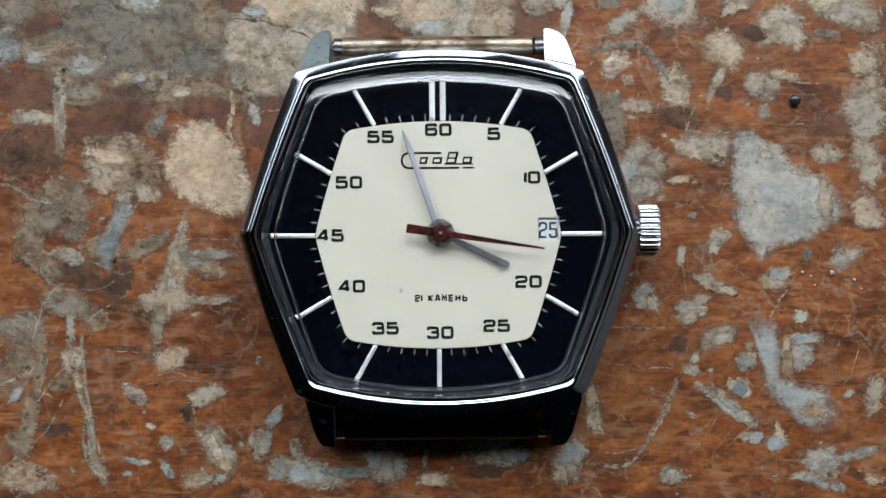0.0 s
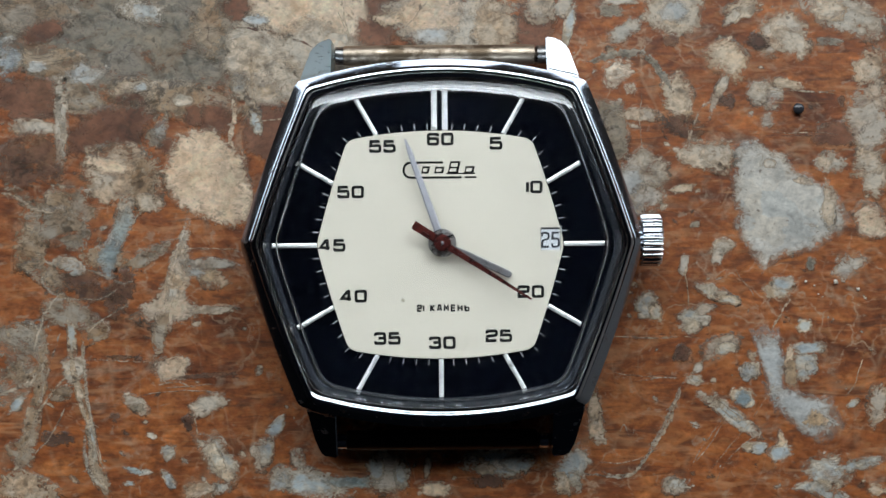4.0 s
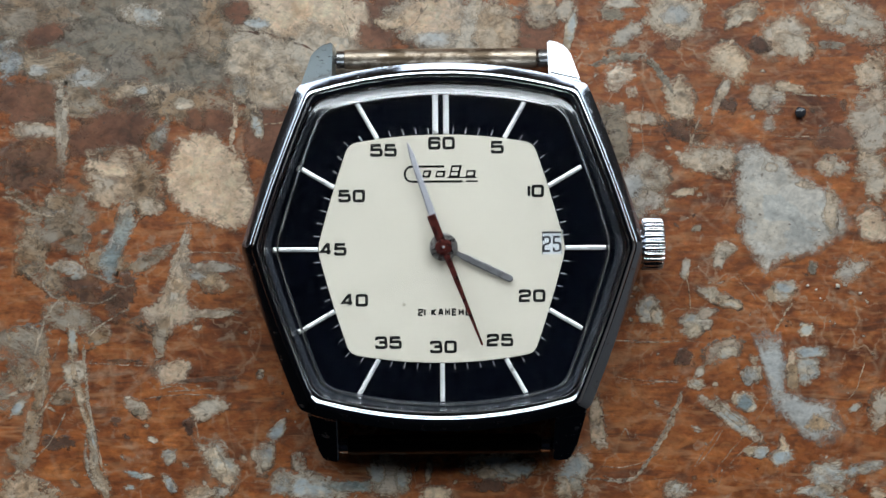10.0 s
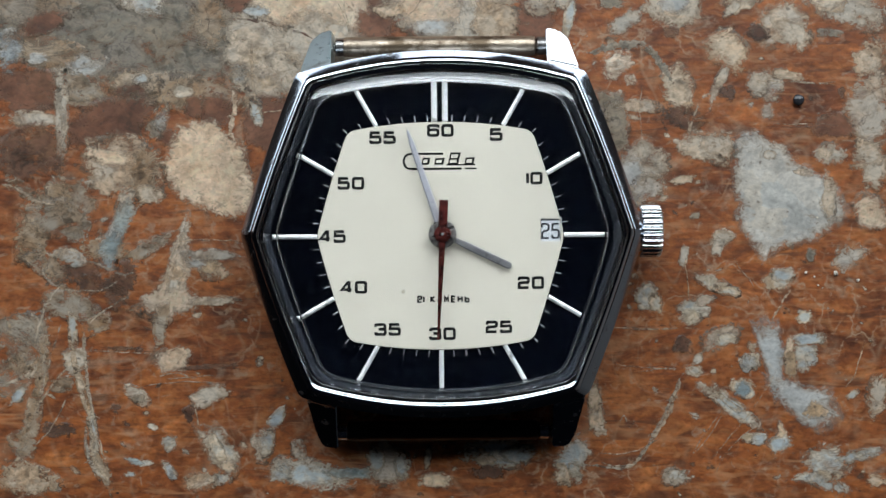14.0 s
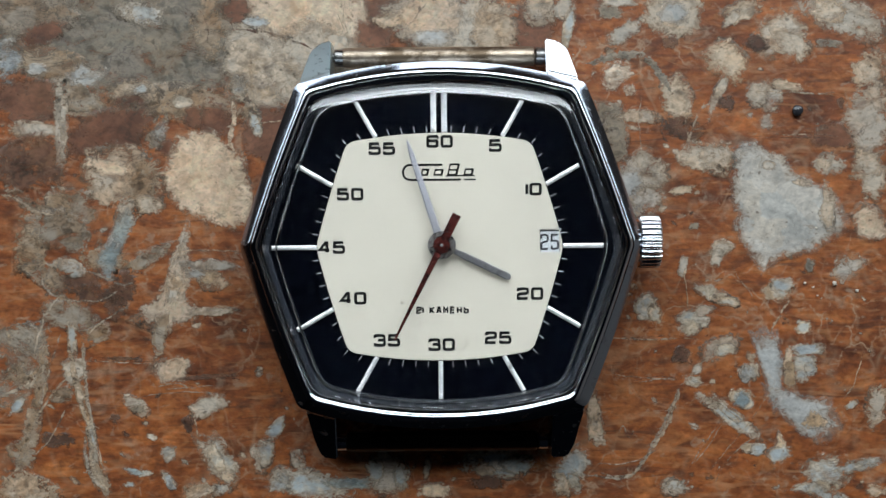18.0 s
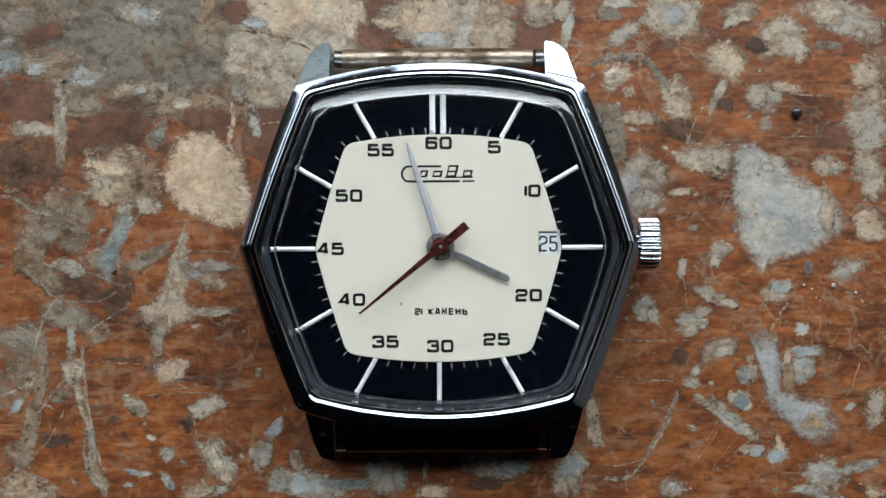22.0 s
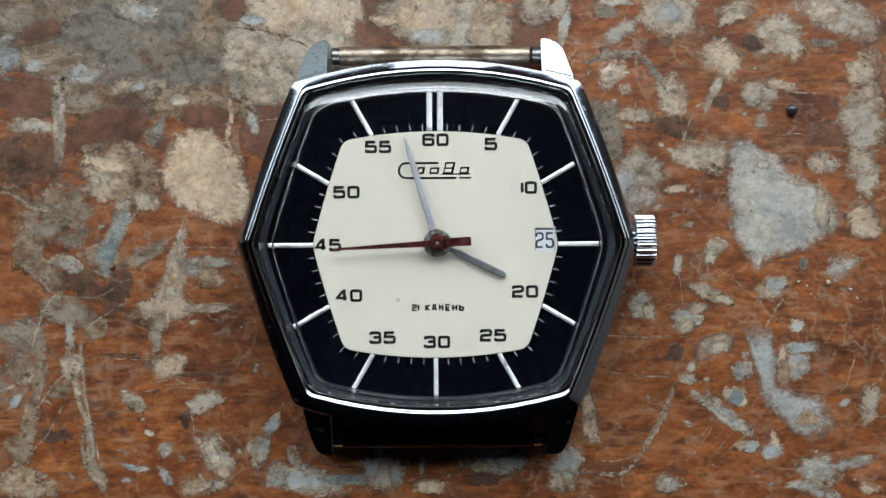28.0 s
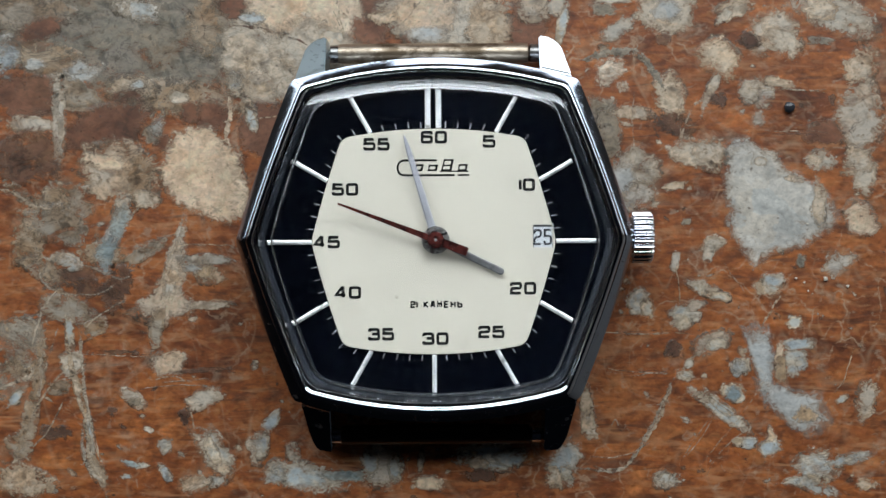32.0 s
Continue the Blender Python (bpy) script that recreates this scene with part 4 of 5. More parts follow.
def inlay(at, middle, size, z, kind):
    """The block of an inlaid stone from the line of its rim; "inner" rises from the rim to the middle."""
    n = len(at)
    mid = Vector(middle)
    bm = bmesh.new()
    inner = bm.verts.layers.float.new("inner")
    rings = []
    w = min(0.34, max(0.10, 0.55 / size))
    for f, h, e in ((1.0 + 1.4 * w, -0.5, -0.2), (1.0 + 1.4 * w, z, -0.2), (1.0, z, 0.5), (1.0 - w, z, 1.0)):
        ring = []
        for p in at:
            q = mid + (Vector(p) - mid) * f
            vert = bm.verts.new((q.x, q.y, h))
            vert[inner] = e
            ring.append(vert)
        rings.append(ring)
    for p, q in zip(rings, rings[1:]):
        for i in range(n):
            bm.faces.new((p[i], p[(i + 1) % n], q[(i + 1) % n], q[i]))
    hub = bm.verts.new((*middle, z))
    hub[inner] = 1.35
    for i in range(n):
        bm.faces.new((rings[-1][i], rings[-1][(i + 1) % n], hub))
    return part("stone_chip", bm, STONE[kind], sill)


def shard(kind, *corners):
    """A large broken stone with few corners and uneven sides."""
    layer[0] += 1
    k = layer[0]
    at, n = [], len(corners)
    core = sum((Vector(p) for p in corners), Vector((0, 0))) / n
    for i in range(n):
        p, q = Vector(corners[i]), Vector(corners[(i + 1) % n])
        steps = max(3, int((q - p).length / 0.35))
        for j in range(steps):
            m = p.lerp(q, j / steps)
            out = (m - core).normalized()
            at.append(m + out * (0.34 * noise.noise(Vector((m.x * 0.9, m.y * 0.9, k))) + 0.18 * noise.noise(Vector((m.x * 2.6, m.y * 2.6, k)))))
    middle = sum(at, Vector((0, 0))) / len(at)
    return inlay(at, middle, min((p - middle).length for p in at) * 1.2, 0.004 + 0.00006 * k, kind)


def stone_vein(points, w, kind):
    """A mineral-filled crack: a thin wandering band through the given bends."""
    layer[0] += 1
    k = layer[0]
    z = 0.005 + 0.00006 * k
    path = []
    for p, q in zip(points, points[1:]):
        for i in range(14):
            path.append(Vector((*p, 0)).lerp(Vector((*q, 0)), i / 14))
    path = [sum((path[min(max(i + d, 0), len(path) - 1)] for d in range(-5, 6)), Vector()) / 11 for i in range(len(path))]
    for i, p in enumerate(path):
        p += Vector((noise.noise(p * 0.9 + Vector((k, 0, 0))), noise.noise(p * 0.9 + Vector((0, k, 0))), 0)) * (0.10 + 0.3 * w)
    bm = bmesh.new()
    inner = bm.verts.layers.float.new("inner")
    rng = random.Random(k)
    runs = [(path, w, 0)]
    for j in range(3 if w > 0.13 else 0):
        i = rng.randrange(6, len(path) - 6)
        t = (path[i + 1] - path[i - 1]).normalized()
        t.rotate(Euler((0, 0, rng.choice((-1, 1)) * rng.uniform(0.5, 1.1))))
        reach_out = min(0.7, w * rng.uniform(4, 9))
        spur = [path[i] + t * (reach_out * u / 9) + Vector((noise.noise(Vector((u * 0.3, j, k))), noise.noise(Vector((j, u * 0.3, k))), 0)) * w for u in range(10)]
        runs.append((spur, w * 0.45, 1))
    for run, width, thin in runs:
        rows = []
        for i, p in enumerate(run):
            t = (run[min(i + 1, len(run) - 1)] - run[max(i - 1, 0)]).normalized()
            lump = 0.75 + 1.1 * abs(noise.noise(Vector((i * 0.19, k, thin)))) + 0.9 * noise.noise(Vector((i * 0.6, k + 5, thin)))
            fade = min(1.0, (i + 1) / 6, (len(run) - i) / 6) if not thin else 1 - i / len(run)
            side = Vector((-t.y, t.x, 0)) * width * max(0.25, lump) * max(0.2, fade)
            row = []
            top_e = 0.66 if w > 0.13 else 0.52
            for f, e in ((-1.9, 0.0), (-0.45, top_e), (0.45, top_e), (1.9, 0.0)):
                v = bm.verts.new((p + side * f).to_tuple()[:2] + (z if e else -0.05,))
                v[inner] = e
                row.append(v)
            rows.append(row)
        for p, q in zip(rows, rows[1:]):
            for i in range(3):
                bm.faces.new((p[i], p[i + 1], q[i + 1], q[i]))
    return part("stone_vein", bm, STONE[kind], sill)


def scatter(name, kind, count, size, reach_x, reach_y, label, seed, clear=0.0):
    """Small inclusions strewn over the slab, too many to tell apart."""
    rng = random.Random(seed)
    verts, faces, inner = [], [], []
    for k in range(count):
        x, y = rng.uniform(-reach_x, reach_x), rng.uniform(-reach_y, reach_y)
        if (abs(x) < clear and abs(y) < clear * 0.62) or y > 160 or x > 840:
            continue
        r = size * rng.uniform(0.35, 1.0) ** 1.6
        flat, turn, n = rng.uniform(0.35, 0.9), rng.gauss(0, 0.6), 12
        c, s = math.cos(turn), math.sin(turn)
        z = 0.0035 + 0.0000005 * k
        base = len(verts)
        for i in range(n):
            th = 2 * math.pi * i / n
            w = r * (1 + 0.45 * noise.noise(Vector((math.cos(th) * 1.5, math.sin(th) * 1.5, k * 1.7 + seed))))
            u, v = w * math.cos(th), w * flat * math.sin(th)
            verts.append(((x + u * c - v * s) * MM, (y + u * s + v * c) * MM, z * MM))
            inner.append(0.0)
        verts.append((x * MM, y * MM, z * MM))
        inner.append(1.0)
        faces += [(base + i, base + (i + 1) % n, base + n) for i in range(n)]
    me = bpy.data.meshes.new(name)
    me.from_pydata(verts, [], faces)
    me.attributes.new("inner", "FLOAT", "POINT").data.foreach_set("value", inner)
    me.materials.append(STONE[kind])
    ob = new(name, me)
    ob.parent = sill
    return tagged(ob, label=label, kind="stuff")


scatter("small_chips", "pale_grey", 260, 0.75, 62, 40, "small pale grey specks in the stone", 1)
scatter("small_chips", "beige", 240, 0.65, 62, 40, "small beige specks in the stone", 2)
scatter("small_chips", "umber", 260, 0.60, 62, 40, "small dark specks in the stone", 3)
scatter("outer_chips", "beige", 3000, 7.0, 990, 1190, "beige inclusions in the outer stone", 4, 56)
scatter("outer_chips", "pale_grey", 3000, 6.0, 990, 1190, "pale grey inclusions in the outer stone", 5, 56)
stone_chip(-29.60, 20.01, 17.38, 6.21, -3, "grey")
stone_chip(-41.24, 23.06, 4.74, 2.63, -0, "dusty")
stone_chip(-30.99, 13.80, 6.32, 1.79, -0, "dusty")
stone_chip(-24.06, 13.58, 5.27, 1.58, -4, "dusty")
stone_chip(-16.30, 18.35, 4.74, 5.00, -0, "pale_grey")
stone_chip(-12.42, 22.51, 7.37, 3.26, -8, "peach")
stone_chip(-10.75, 17.79, 5.79, 3.16, -20, "pale_grey")
stone_chip(-29.88, 22.67, 2.32, 0.90, -10, "pale_grey")
stone_chip(-35.14, 16.13, 1.90, 0.63, 20, "blue_grey")
stone_chip(-22.95, 21.12, 1.47, 3.05, -10, "dusty")
stone_chip(-38.47, 17.79, 3.69, 1.37, -10, "dusty")
stone_chip(-30.15, 15.02, 2.11, 1.16, -0, "pale_grey")
stone_chip(-42.35, 17.90, 1.16, 0.95, -0, "pale_grey")
stone_chip(-35.70, 14.47, 2.42, 1.26, -20, "dusty")
stone_chip(-25.61, 13.91, 1.05, 0.53, -0, "pale_grey")
stone_chip(-19.96, 15.30, 0.74, 0.95, -0, "blue_heart")
stone_chip(-17.41, 14.91, 1.58, 1.58, -0, "pale_grey")
stone_chip(-39.30, 20.68, 2.42, 1.05, 14, "russet")
stone_chip(-40.80, 13.91, 3.05, 2.32, -0, "russet")
stone_chip(-20.18, 22.89, 1.37, 1.16, -0, "russet")
stone_chip(-30.43, 14.19, 1.58, 0.74, 20, "umber")
stone_chip(-32.65, 11.14, 4.32, 2.21, 8, "russet")
stone_chip(-22.39, 11.97, 1.79, 1.69, -0, "russet")
stone_chip(-24.33, 12.53, 0.95, 1.05, -0, "russet")
stone_chip(-17.13, 10.59, 2.32, 2.63, -20, "russet")
stone_chip(-26.83, 9.37, 1.26, 0.74, -0, "russet")
stone_chip(-40.13, 11.25, 2.53, 0.74, -4, "beige")
stone_chip(-37.47, 11.42, 0.63, 4.21, -2, "pale_grey")
stone_chip(-40.58, 7.93, 3.48, 2.53, -0, "umber")
shard("beige", (-34.5, 8.9), (-32.1, 9.5), (-29.5, 9.1), (-27.7, 6.9), (-27.8, 4.0), (-30.8, 4.4), (-33.6, 3.8), (-35.1, 6.6))
stone_chip(-32.93, 7.54, 2.11, 0.74, -10, "peach")
stone_chip(-29.32, 5.88, 1.47, 2.32, -10, "dusty")
stone_chip(-28.49, 3.82, 1.26, 0.74, -10, "pale_grey")
shard("peach", (-27.2, 6.9), (-25.6, 10.3), (-22.8, 10.9), (-21.1, 9.6), (-19.7, 8.9), (-19.0, 5.8), (-18.7, 3.3), (-20.2, 1.7), (-23.3, 2.3), (-26.3, 4.1))
stone_chip(-28.21, 10.31, 1.05, 0.95, -0, "dusty")
stone_chip(-18.18, 11.92, 0.53, 1.16, 10, "blue_heart")
stone_chip(-36.81, 3.10, 2.63, 2.11, -0, "dusty")
stone_chip(-37.64, 3.66, 1.47, 1.37, -0, "dusty")
stone_chip(-40.13, 3.66, 2.63, 0.63, -30, "dusty")
stone_chip(-40.41, 0.06, 1.37, 2.84, -8, "dusty")
stone_chip(-40.69, -0.78, 1.16, 1.90, -0, "dusty")
stone_chip(-37.36, 1.16, 3.16, 1.58, -20, "dusty")
stone_chip(-38.75, -3.27, 2.11, 1.05, -30, "dusty")
stone_chip(-32.93, -1.61, 2.32, 1.05, -0, "dusty")
stone_chip(-32.04, 0.06, 0.79, 2.63, -16, "blue_grey")
stone_chip(-31.26, 2.55, 0.84, 1.58, -10, "beige")
stone_chip(-28.77, -1.33, 2.11, 0.74, 24, "dusty")
stone_chip(-36.53, -2.16, 1.37, 0.74, -10, "pale_grey")
stone_chip(-35.14, -3.55, 2.11, 1.05, 10, "umber")
stone_chip(-31.93, -5.21, 1.26, 2.21, -10, "umber")
stone_chip(-25.72, -1.05, 0.63, 2.63, -18, "beige")
shard("peach", (-25.8, -0.9), (-24.8, -2.5), (-25.1, -5.3), (-23.9, -6.9), (-27.3, -8.4), (-30.1, -7.1), (-27.7, -5.0))
stone_chip(-26.16, -3.55, 0.68, 2.63, -12, "beige")
stone_chip(-22.39, -3.55, 1.47, 0.95, -10, "beige")
stone_chip(-22.95, -2.16, 2.32, 0.53, -4, "pale_grey")
stone_chip(-22.39, -6.71, 2.32, 0.37, 2, "pale_grey")
stone_chip(-36.81, -7.15, 2.53, 1.16, -10, "dusty")
stone_chip(-34.03, -9.09, 1.42, 0.76, 30, "dusty")
stone_chip(-41.24, -10.48, 2.74, 2.32, -0, "dusty")
stone_chip(-41.24, -9.37, 1.42, 1.23, -0, "dusty")
stone_chip(-42.35, -14.36, 1.58, 2.11, -20, "dusty")
stone_chip(-39.36, -12.69, 0.79, 2.63, -8, "dusty")
stone_chip(-40.41, -18.51, 0.79, 2.95, -14, "dusty")
stone_chip(-41.24, -21.01, 1.14, 1.42, -0, "dusty")
stone_chip(-36.36, -9.37, 0.47, 1.61, 4, "blue_heart")
stone_chip(-36.14, -12.69, 1.14, 1.23, -10, "pale_grey")
stone_chip(-37.47, -14.91, 1.04, 0.66, 20, "dusty")
stone_chip(-35.14, -16.02, 0.42, 3.16, 16, "dusty")
stone_chip(-34.31, -19.90, 0.37, 2.74, 6, "blue_heart")
stone_chip(-33.59, -23.23, 0.63, 2.00, 30, "dusty")
stone_chip(-40.41, -24.33, 2.63, 1.26, -10, "dusty")
stone_chip(-41.80, -16.02, 0.95, 0.47, 40, "blue_heart")
stone_chip(-27.66, -9.09, 0.63, 2.11, -6, "dusty")
stone_chip(-26.55, -12.42, 1.61, 1.14, -0, "peach")
stone_chip(-31.54, -11.31, 1.61, 0.17, -0, "umber")
stone_chip(-22.95, -13.14, 2.63, 0.21, 4, "umber")
stone_chip(-30.15, -15.91, 1.33, 0.66, -40, "pale_grey")
stone_chip(-29.82, -16.30, 0.52, 0.38, -0, "grey")
stone_chip(-22.95, -16.02, 1.61, 0.85, 24, "pale_grey")
stone_chip(-24.89, -17.79, 0.57, 0.66, -0, "umber")
stone_chip(-38.19, -19.46, 1.23, 0.57, -10, "umber")
stone_chip(-32.09, -17.41, 0.47, 0.47, -0, "umber")
shard("blue_heart", (-24.1, -19.3), (-22.2, -19.1), (-20.8, -20.6), (-20.1, -22.6), (-21.0, -23.5), (-22.7, -22.7))
stone_chip(-22.17, -21.12, 0.57, 1.33, 28, "blue_heart")
stone_chip(-21.06, -23.00, 0.62, 0.47, -0, "peach")
stone_chip(-17.68, -21.01, 0.95, 1.42, -10, "beige")
stone_chip(-17.29, -20.73, 0.66, 1.14, -10, "blue_heart")
stone_chip(-16.30, -18.24, 0.57, 1.14, -40, "blue_heart")
stone_chip(-26.83, -20.73, 0.66, 0.76, -0, "blue_heart")
stone_chip(-26.94, -23.23, 0.38, 1.04, 34, "blue_heart")
stone_chip(-29.32, -22.67, 0.76, 0.38, -0, "blue_heart")
stone_chip(-28.49, -19.07, 0.57, 0.28, -20, "cream")
stone_chip(-30.71, -23.78, 0.57, 0.33, -0, "blue_heart")
stone_chip(-14.08, -21.29, 0.66, 0.95, 20, "beige")
stone_chip(-15.74, -23.50, 1.42, 1.14, -0, "blue_heart")
stone_chip(-12.42, -23.89, 3.16, 1.37, -10, "blue_heart")
stone_chip(-5.21, -22.67, 1.90, 2.11, -0, "beige")
stone_chip(-3.99, -22.67, 0.76, 1.14, -0, "blue_heart")
stone_chip(-6.32, -22.39, 0.85, 1.04, -0, "blue_heart")
stone_chip(-1.33, -22.12, 0.33, 0.95, -10, "beige")
stone_chip(-0.78, -24.33, 1.42, 0.66, -0, "peach")
stone_chip(5.32, -21.84, 3.16, 1.37, -6, "blue_heart")
stone_chip(4.21, -22.12, 1.23, 0.85, -0, "beige")
stone_chip(7.54, -21.84, 1.42, 0.85, -0, "blue_heart")
stone_chip(12.80, -22.39, 1.26, 2.32, -20, "blue_heart")
stone_chip(13.08, -23.23, 0.66, 0.85, -0, "blue_heart")
stone_chip(11.97, -23.78, 0.85, 0.95, -0, "beige")
stone_chip(15.30, -18.24, 0.76, 1.61, 6, "beige")
stone_chip(15.02, -16.02, 0.57, 1.42, -0, "pale_grey")
stone_chip(22.67, 22.67, 2.74, 2.32, -10, "pale_grey")
stone_chip(22.78, 22.78, 1.26, 1.05, -0, "blue_grey")
stone_chip(18.07, 20.84, 1.79, 0.84, 34, "pale_grey")
stone_chip(29.71, 23.06, 1.79, 0.95, 24, "pale_grey")
stone_chip(28.60, 22.12, 1.05, 0.47, 44, "pale_grey")
stone_chip(33.59, 20.56, 2.11, 2.11, -0, "beige")
stone_chip(34.42, 19.73, 1.79, 1.26, -20, "pale_grey")
stone_chip(39.41, 22.45, 4.42, 1.69, -26, "pale_grey")
stone_chip(38.03, 23.06, 1.58, 1.16, -0, "beige")
stone_chip(42.18, 17.24, 1.37, 1.79, -0, "beige")
stone_chip(41.91, 11.97, 2.32, 3.26, -0, "beige")
stone_chip(39.30, 13.80, 0.32, 0.47, -0, "umber")
stone_chip(28.16, 18.02, 2.21, 1.69, -30, "pale_grey")
stone_chip(27.22, 14.74, 0.47, 2.11, -24, "pale_grey")
stone_chip(23.34, 13.91, 1.47, 2.11, 10, "pale_grey")
stone_chip(17.07, 16.41, 1.47, 1.05, 44, "cream")
stone_chip(18.62, 15.13, 0.58, 0.47, -0, "cream")
stone_chip(23.61, 11.42, 2.11, 1.16, -0, "umber")
stone_chip(32.21, 14.47, 1.37, 1.26, -0, "beige")
stone_chip(31.10, 14.47, 0.95, 1.16, -0, "pale_grey")
stone_chip(34.15, 15.58, 1.47, 0.53, -14, "pale_grey")
stone_chip(27.88, 13.80, 0.84, 0.63, -0, "umber")
stone_chip(31.10, 19.73, 0.95, 0.63, -0, "umber")
stone_chip(22.51, 19.73, 0.74, 0.53, -0, "umber")
stone_chip(31.93, 11.97, 0.63, 0.74, -0, "pale_grey")
stone_chip(25.83, 8.37, 2.32, 1.37, -8, "pale_grey")
stone_chip(27.49, 8.65, 1.58, 1.16, -10, "beige")
stone_chip(30.27, 8.37, 1.37, 1.37, -10, "blue_grey")
stone_chip(32.21, 7.82, 1.79, 1.16, -20, "pale_grey")
stone_chip(38.03, 7.82, 1.47, 0.95, -0, "beige")
shard("blue_grey", (29.3, 9.0), (31.0, 9.7), (34.3, 7.6), (38.7, 4.4), (39.9, 1.8), (37.1, -0.3), (33.5, -1.1), (31.7, -2.5), (29.4, 1.6), (29.0, 5.3))
stone_chip(35.70, 6.04, 0.79, 0.37, -20, "beige")
stone_chip(32.26, 7.70, 0.63, 0.47, -10, "beige")
stone_chip(38.14, 3.66, 0.68, 1.90, -0, "pale_grey")
stone_chip(42.18, 2.00, 1.47, 1.69, -0, "peach")
stone_chip(42.46, 6.71, 1.26, 1.90, -0, "pale_grey")
stone_chip(41.91, 7.82, 1.37, 1.26, -0, "beige")
stone_chip(19.73, 6.71, 2.63, 2.11, 30, "pale_grey")
stone_chip(18.90, 5.04, 1.26, 2.42, 10, "blue_grey")
stone_chip(20.29, 4.49, 1.79, 1.26, 30, "beige")
stone_chip(16.41, 12.53, 1.58, 1.47, -0, "grey")
stone_chip(17.24, 10.59, 1.05, 2.63, -0, "grey")
stone_chip(19.73, 12.53, 2.11, 0.63, -4, "beige")
stone_chip(23.89, 5.32, 1.05, 0.42, 14, "pale_grey")
stone_chip(27.49, -0.50, 1.05, 0.74, 30, "pale_grey")
stone_chip(27.22, -1.33, 0.53, 0.95, -20, "pale_grey")
stone_chip(23.89, -2.16, 0.37, 0.95, -10, "beige")
stone_chip(25.00, 1.72, 0.42, 0.37, -0, "grey")
stone_chip(26.94, -4.93, 1.79, 0.63, -18, "blue_heart")
stone_chip(28.05, -5.60, 1.16, 0.47, -10, "blue_heart")
stone_chip(33.04, -4.66, 1.47, 0.95, 10, "blue_heart")
stone_chip(33.59, -4.10, 1.05, 0.63, -0, "blue_heart")
stone_chip(39.97, -2.44, 1.37, 1.05, 30, "beige")
stone_chip(36.36, -2.16, 0.47, 0.63, -0, "grey")
stone_chip(20.29, -6.32, 1.05, 1.26, 30, "blue_heart")
stone_chip(21.12, -6.87, 0.66, 0.85, -0, "blue_heart")
stone_chip(25.00, -7.43, 1.42, 1.04, 10, "blue_heart")
stone_chip(24.45, -8.26, 1.04, 0.76, -0, "blue_heart")
stone_chip(25.83, -6.60, 1.05, 0.42, 10, "beige")
stone_chip(27.49, -10.20, 1.90, 0.95, 24, "beige")
stone_chip(28.05, -10.48, 0.95, 0.57, -0, "blue_heart")
shard("blue_grey", (30.8, -9.4), (33.1, -9.3), (33.7, -12.0), (33.4, -14.7), (32.8, -16.0), (31.7, -12.0))
shard("blue_grey", (32.5, -14.3), (34.3, -14.7), (37.9, -15.7), (38.8, -17.8), (37.1, -19.4), (35.2, -18.2), (33.1, -16.0))
stone_chip(37.58, -17.57, 0.52, 0.43, -0, "beige")
stone_chip(34.26, -11.47, 0.43, 1.23, -4, "peach")
stone_chip(35.81, -12.14, 1.18, 1.33, -0, "blue_heart")
stone_chip(36.47, -12.42, 0.62, 0.71, -0, "blue_heart")
stone_chip(36.09, -10.37, 1.42, 0.57, 4, "blue_heart")
stone_chip(30.54, -12.69, 0.85, 0.76, -0, "blue_heart")
stone_chip(29.71, -15.19, 1.23, 0.66, -20, "blue_heart")
stone_chip(30.27, -15.74, 0.66, 0.47, -0, "blue_heart")
stone_chip(28.77, -17.13, 3.48, 0.74, -38, "blue_heart")
stone_chip(28.33, -16.68, 1.61, 0.28, -38, "blue_heart")
stone_chip(33.59, -20.18, 0.57, 1.23, -0, "peach")
stone_chip(33.31, -20.73, 1.23, 0.66, 10, "blue_heart")
stone_chip(30.82, -20.18, 0.95, 0.47, -0, "blue_heart")
stone_chip(37.86, -22.67, 1.90, 1.58, 10, "blue_heart")
stone_chip(36.92, -24.06, 2.11, 0.63, -0, "blue_heart")
stone_chip(22.78, -23.89, 1.23, 0.95, -0, "beige")
stone_chip(23.34, -24.06, 0.76, 0.76, -0, "cream")
stone_chip(41.35, -21.84, 2.11, 0.53, 14, "blue_heart")
stone_chip(43.01, -24.33, 0.95, 0.57, -0, "beige")
stone_chip(43.01, -16.02, 0.95, 2.11, -0, "beige")
stone_chip(40.52, -15.85, 0.66, 0.33, 30, "blue_heart")
stone_chip(35.81, -8.26, 0.66, 0.57, -0, "blue_heart")
stone_chip(24.72, -13.53, 0.85, 0.57, -10, "blue_heart")
stone_chip(25.28, -12.42, 0.57, 0.47, 30, "beige")
stone_chip(23.61, -11.03, 0.66, 0.57, -0, "umber")
stone_chip(38.03, 19.73, 1.16, 0.42, -0, "grey")
stone_chip(16.68, 22.78, 1.05, 0.63, -0, "grey")
stone_chip(17.52, 23.89, 1.58, 0.53, -0, "beige")
stone_chip(-5.76, 23.34, 1.58, 1.79, -0, "russet")
stone_chip(-6.60, 20.56, 1.79, 1.37, -0, "russet")
stone_chip(-2.72, 20.01, 1.58, 0.63, -0, "russet")
stone_chip(2.00, 19.73, 1.79, 0.53, -0, "russet")
stone_chip(0.89, 21.67, 6.85, 3.05, -4, "pale_grey")
stone_chip(5.32, 21.40, 2.32, 2.63, -0, "pale_grey")
stone_chip(-1.33, 22.23, 3.16, 2.11, -0, "peach")
stone_chip(-0.78, 20.29, 1.79, 0.74, -0, "blue_grey")
stone_chip(9.20, 21.12, 1.90, 3.16, -0, "russet")
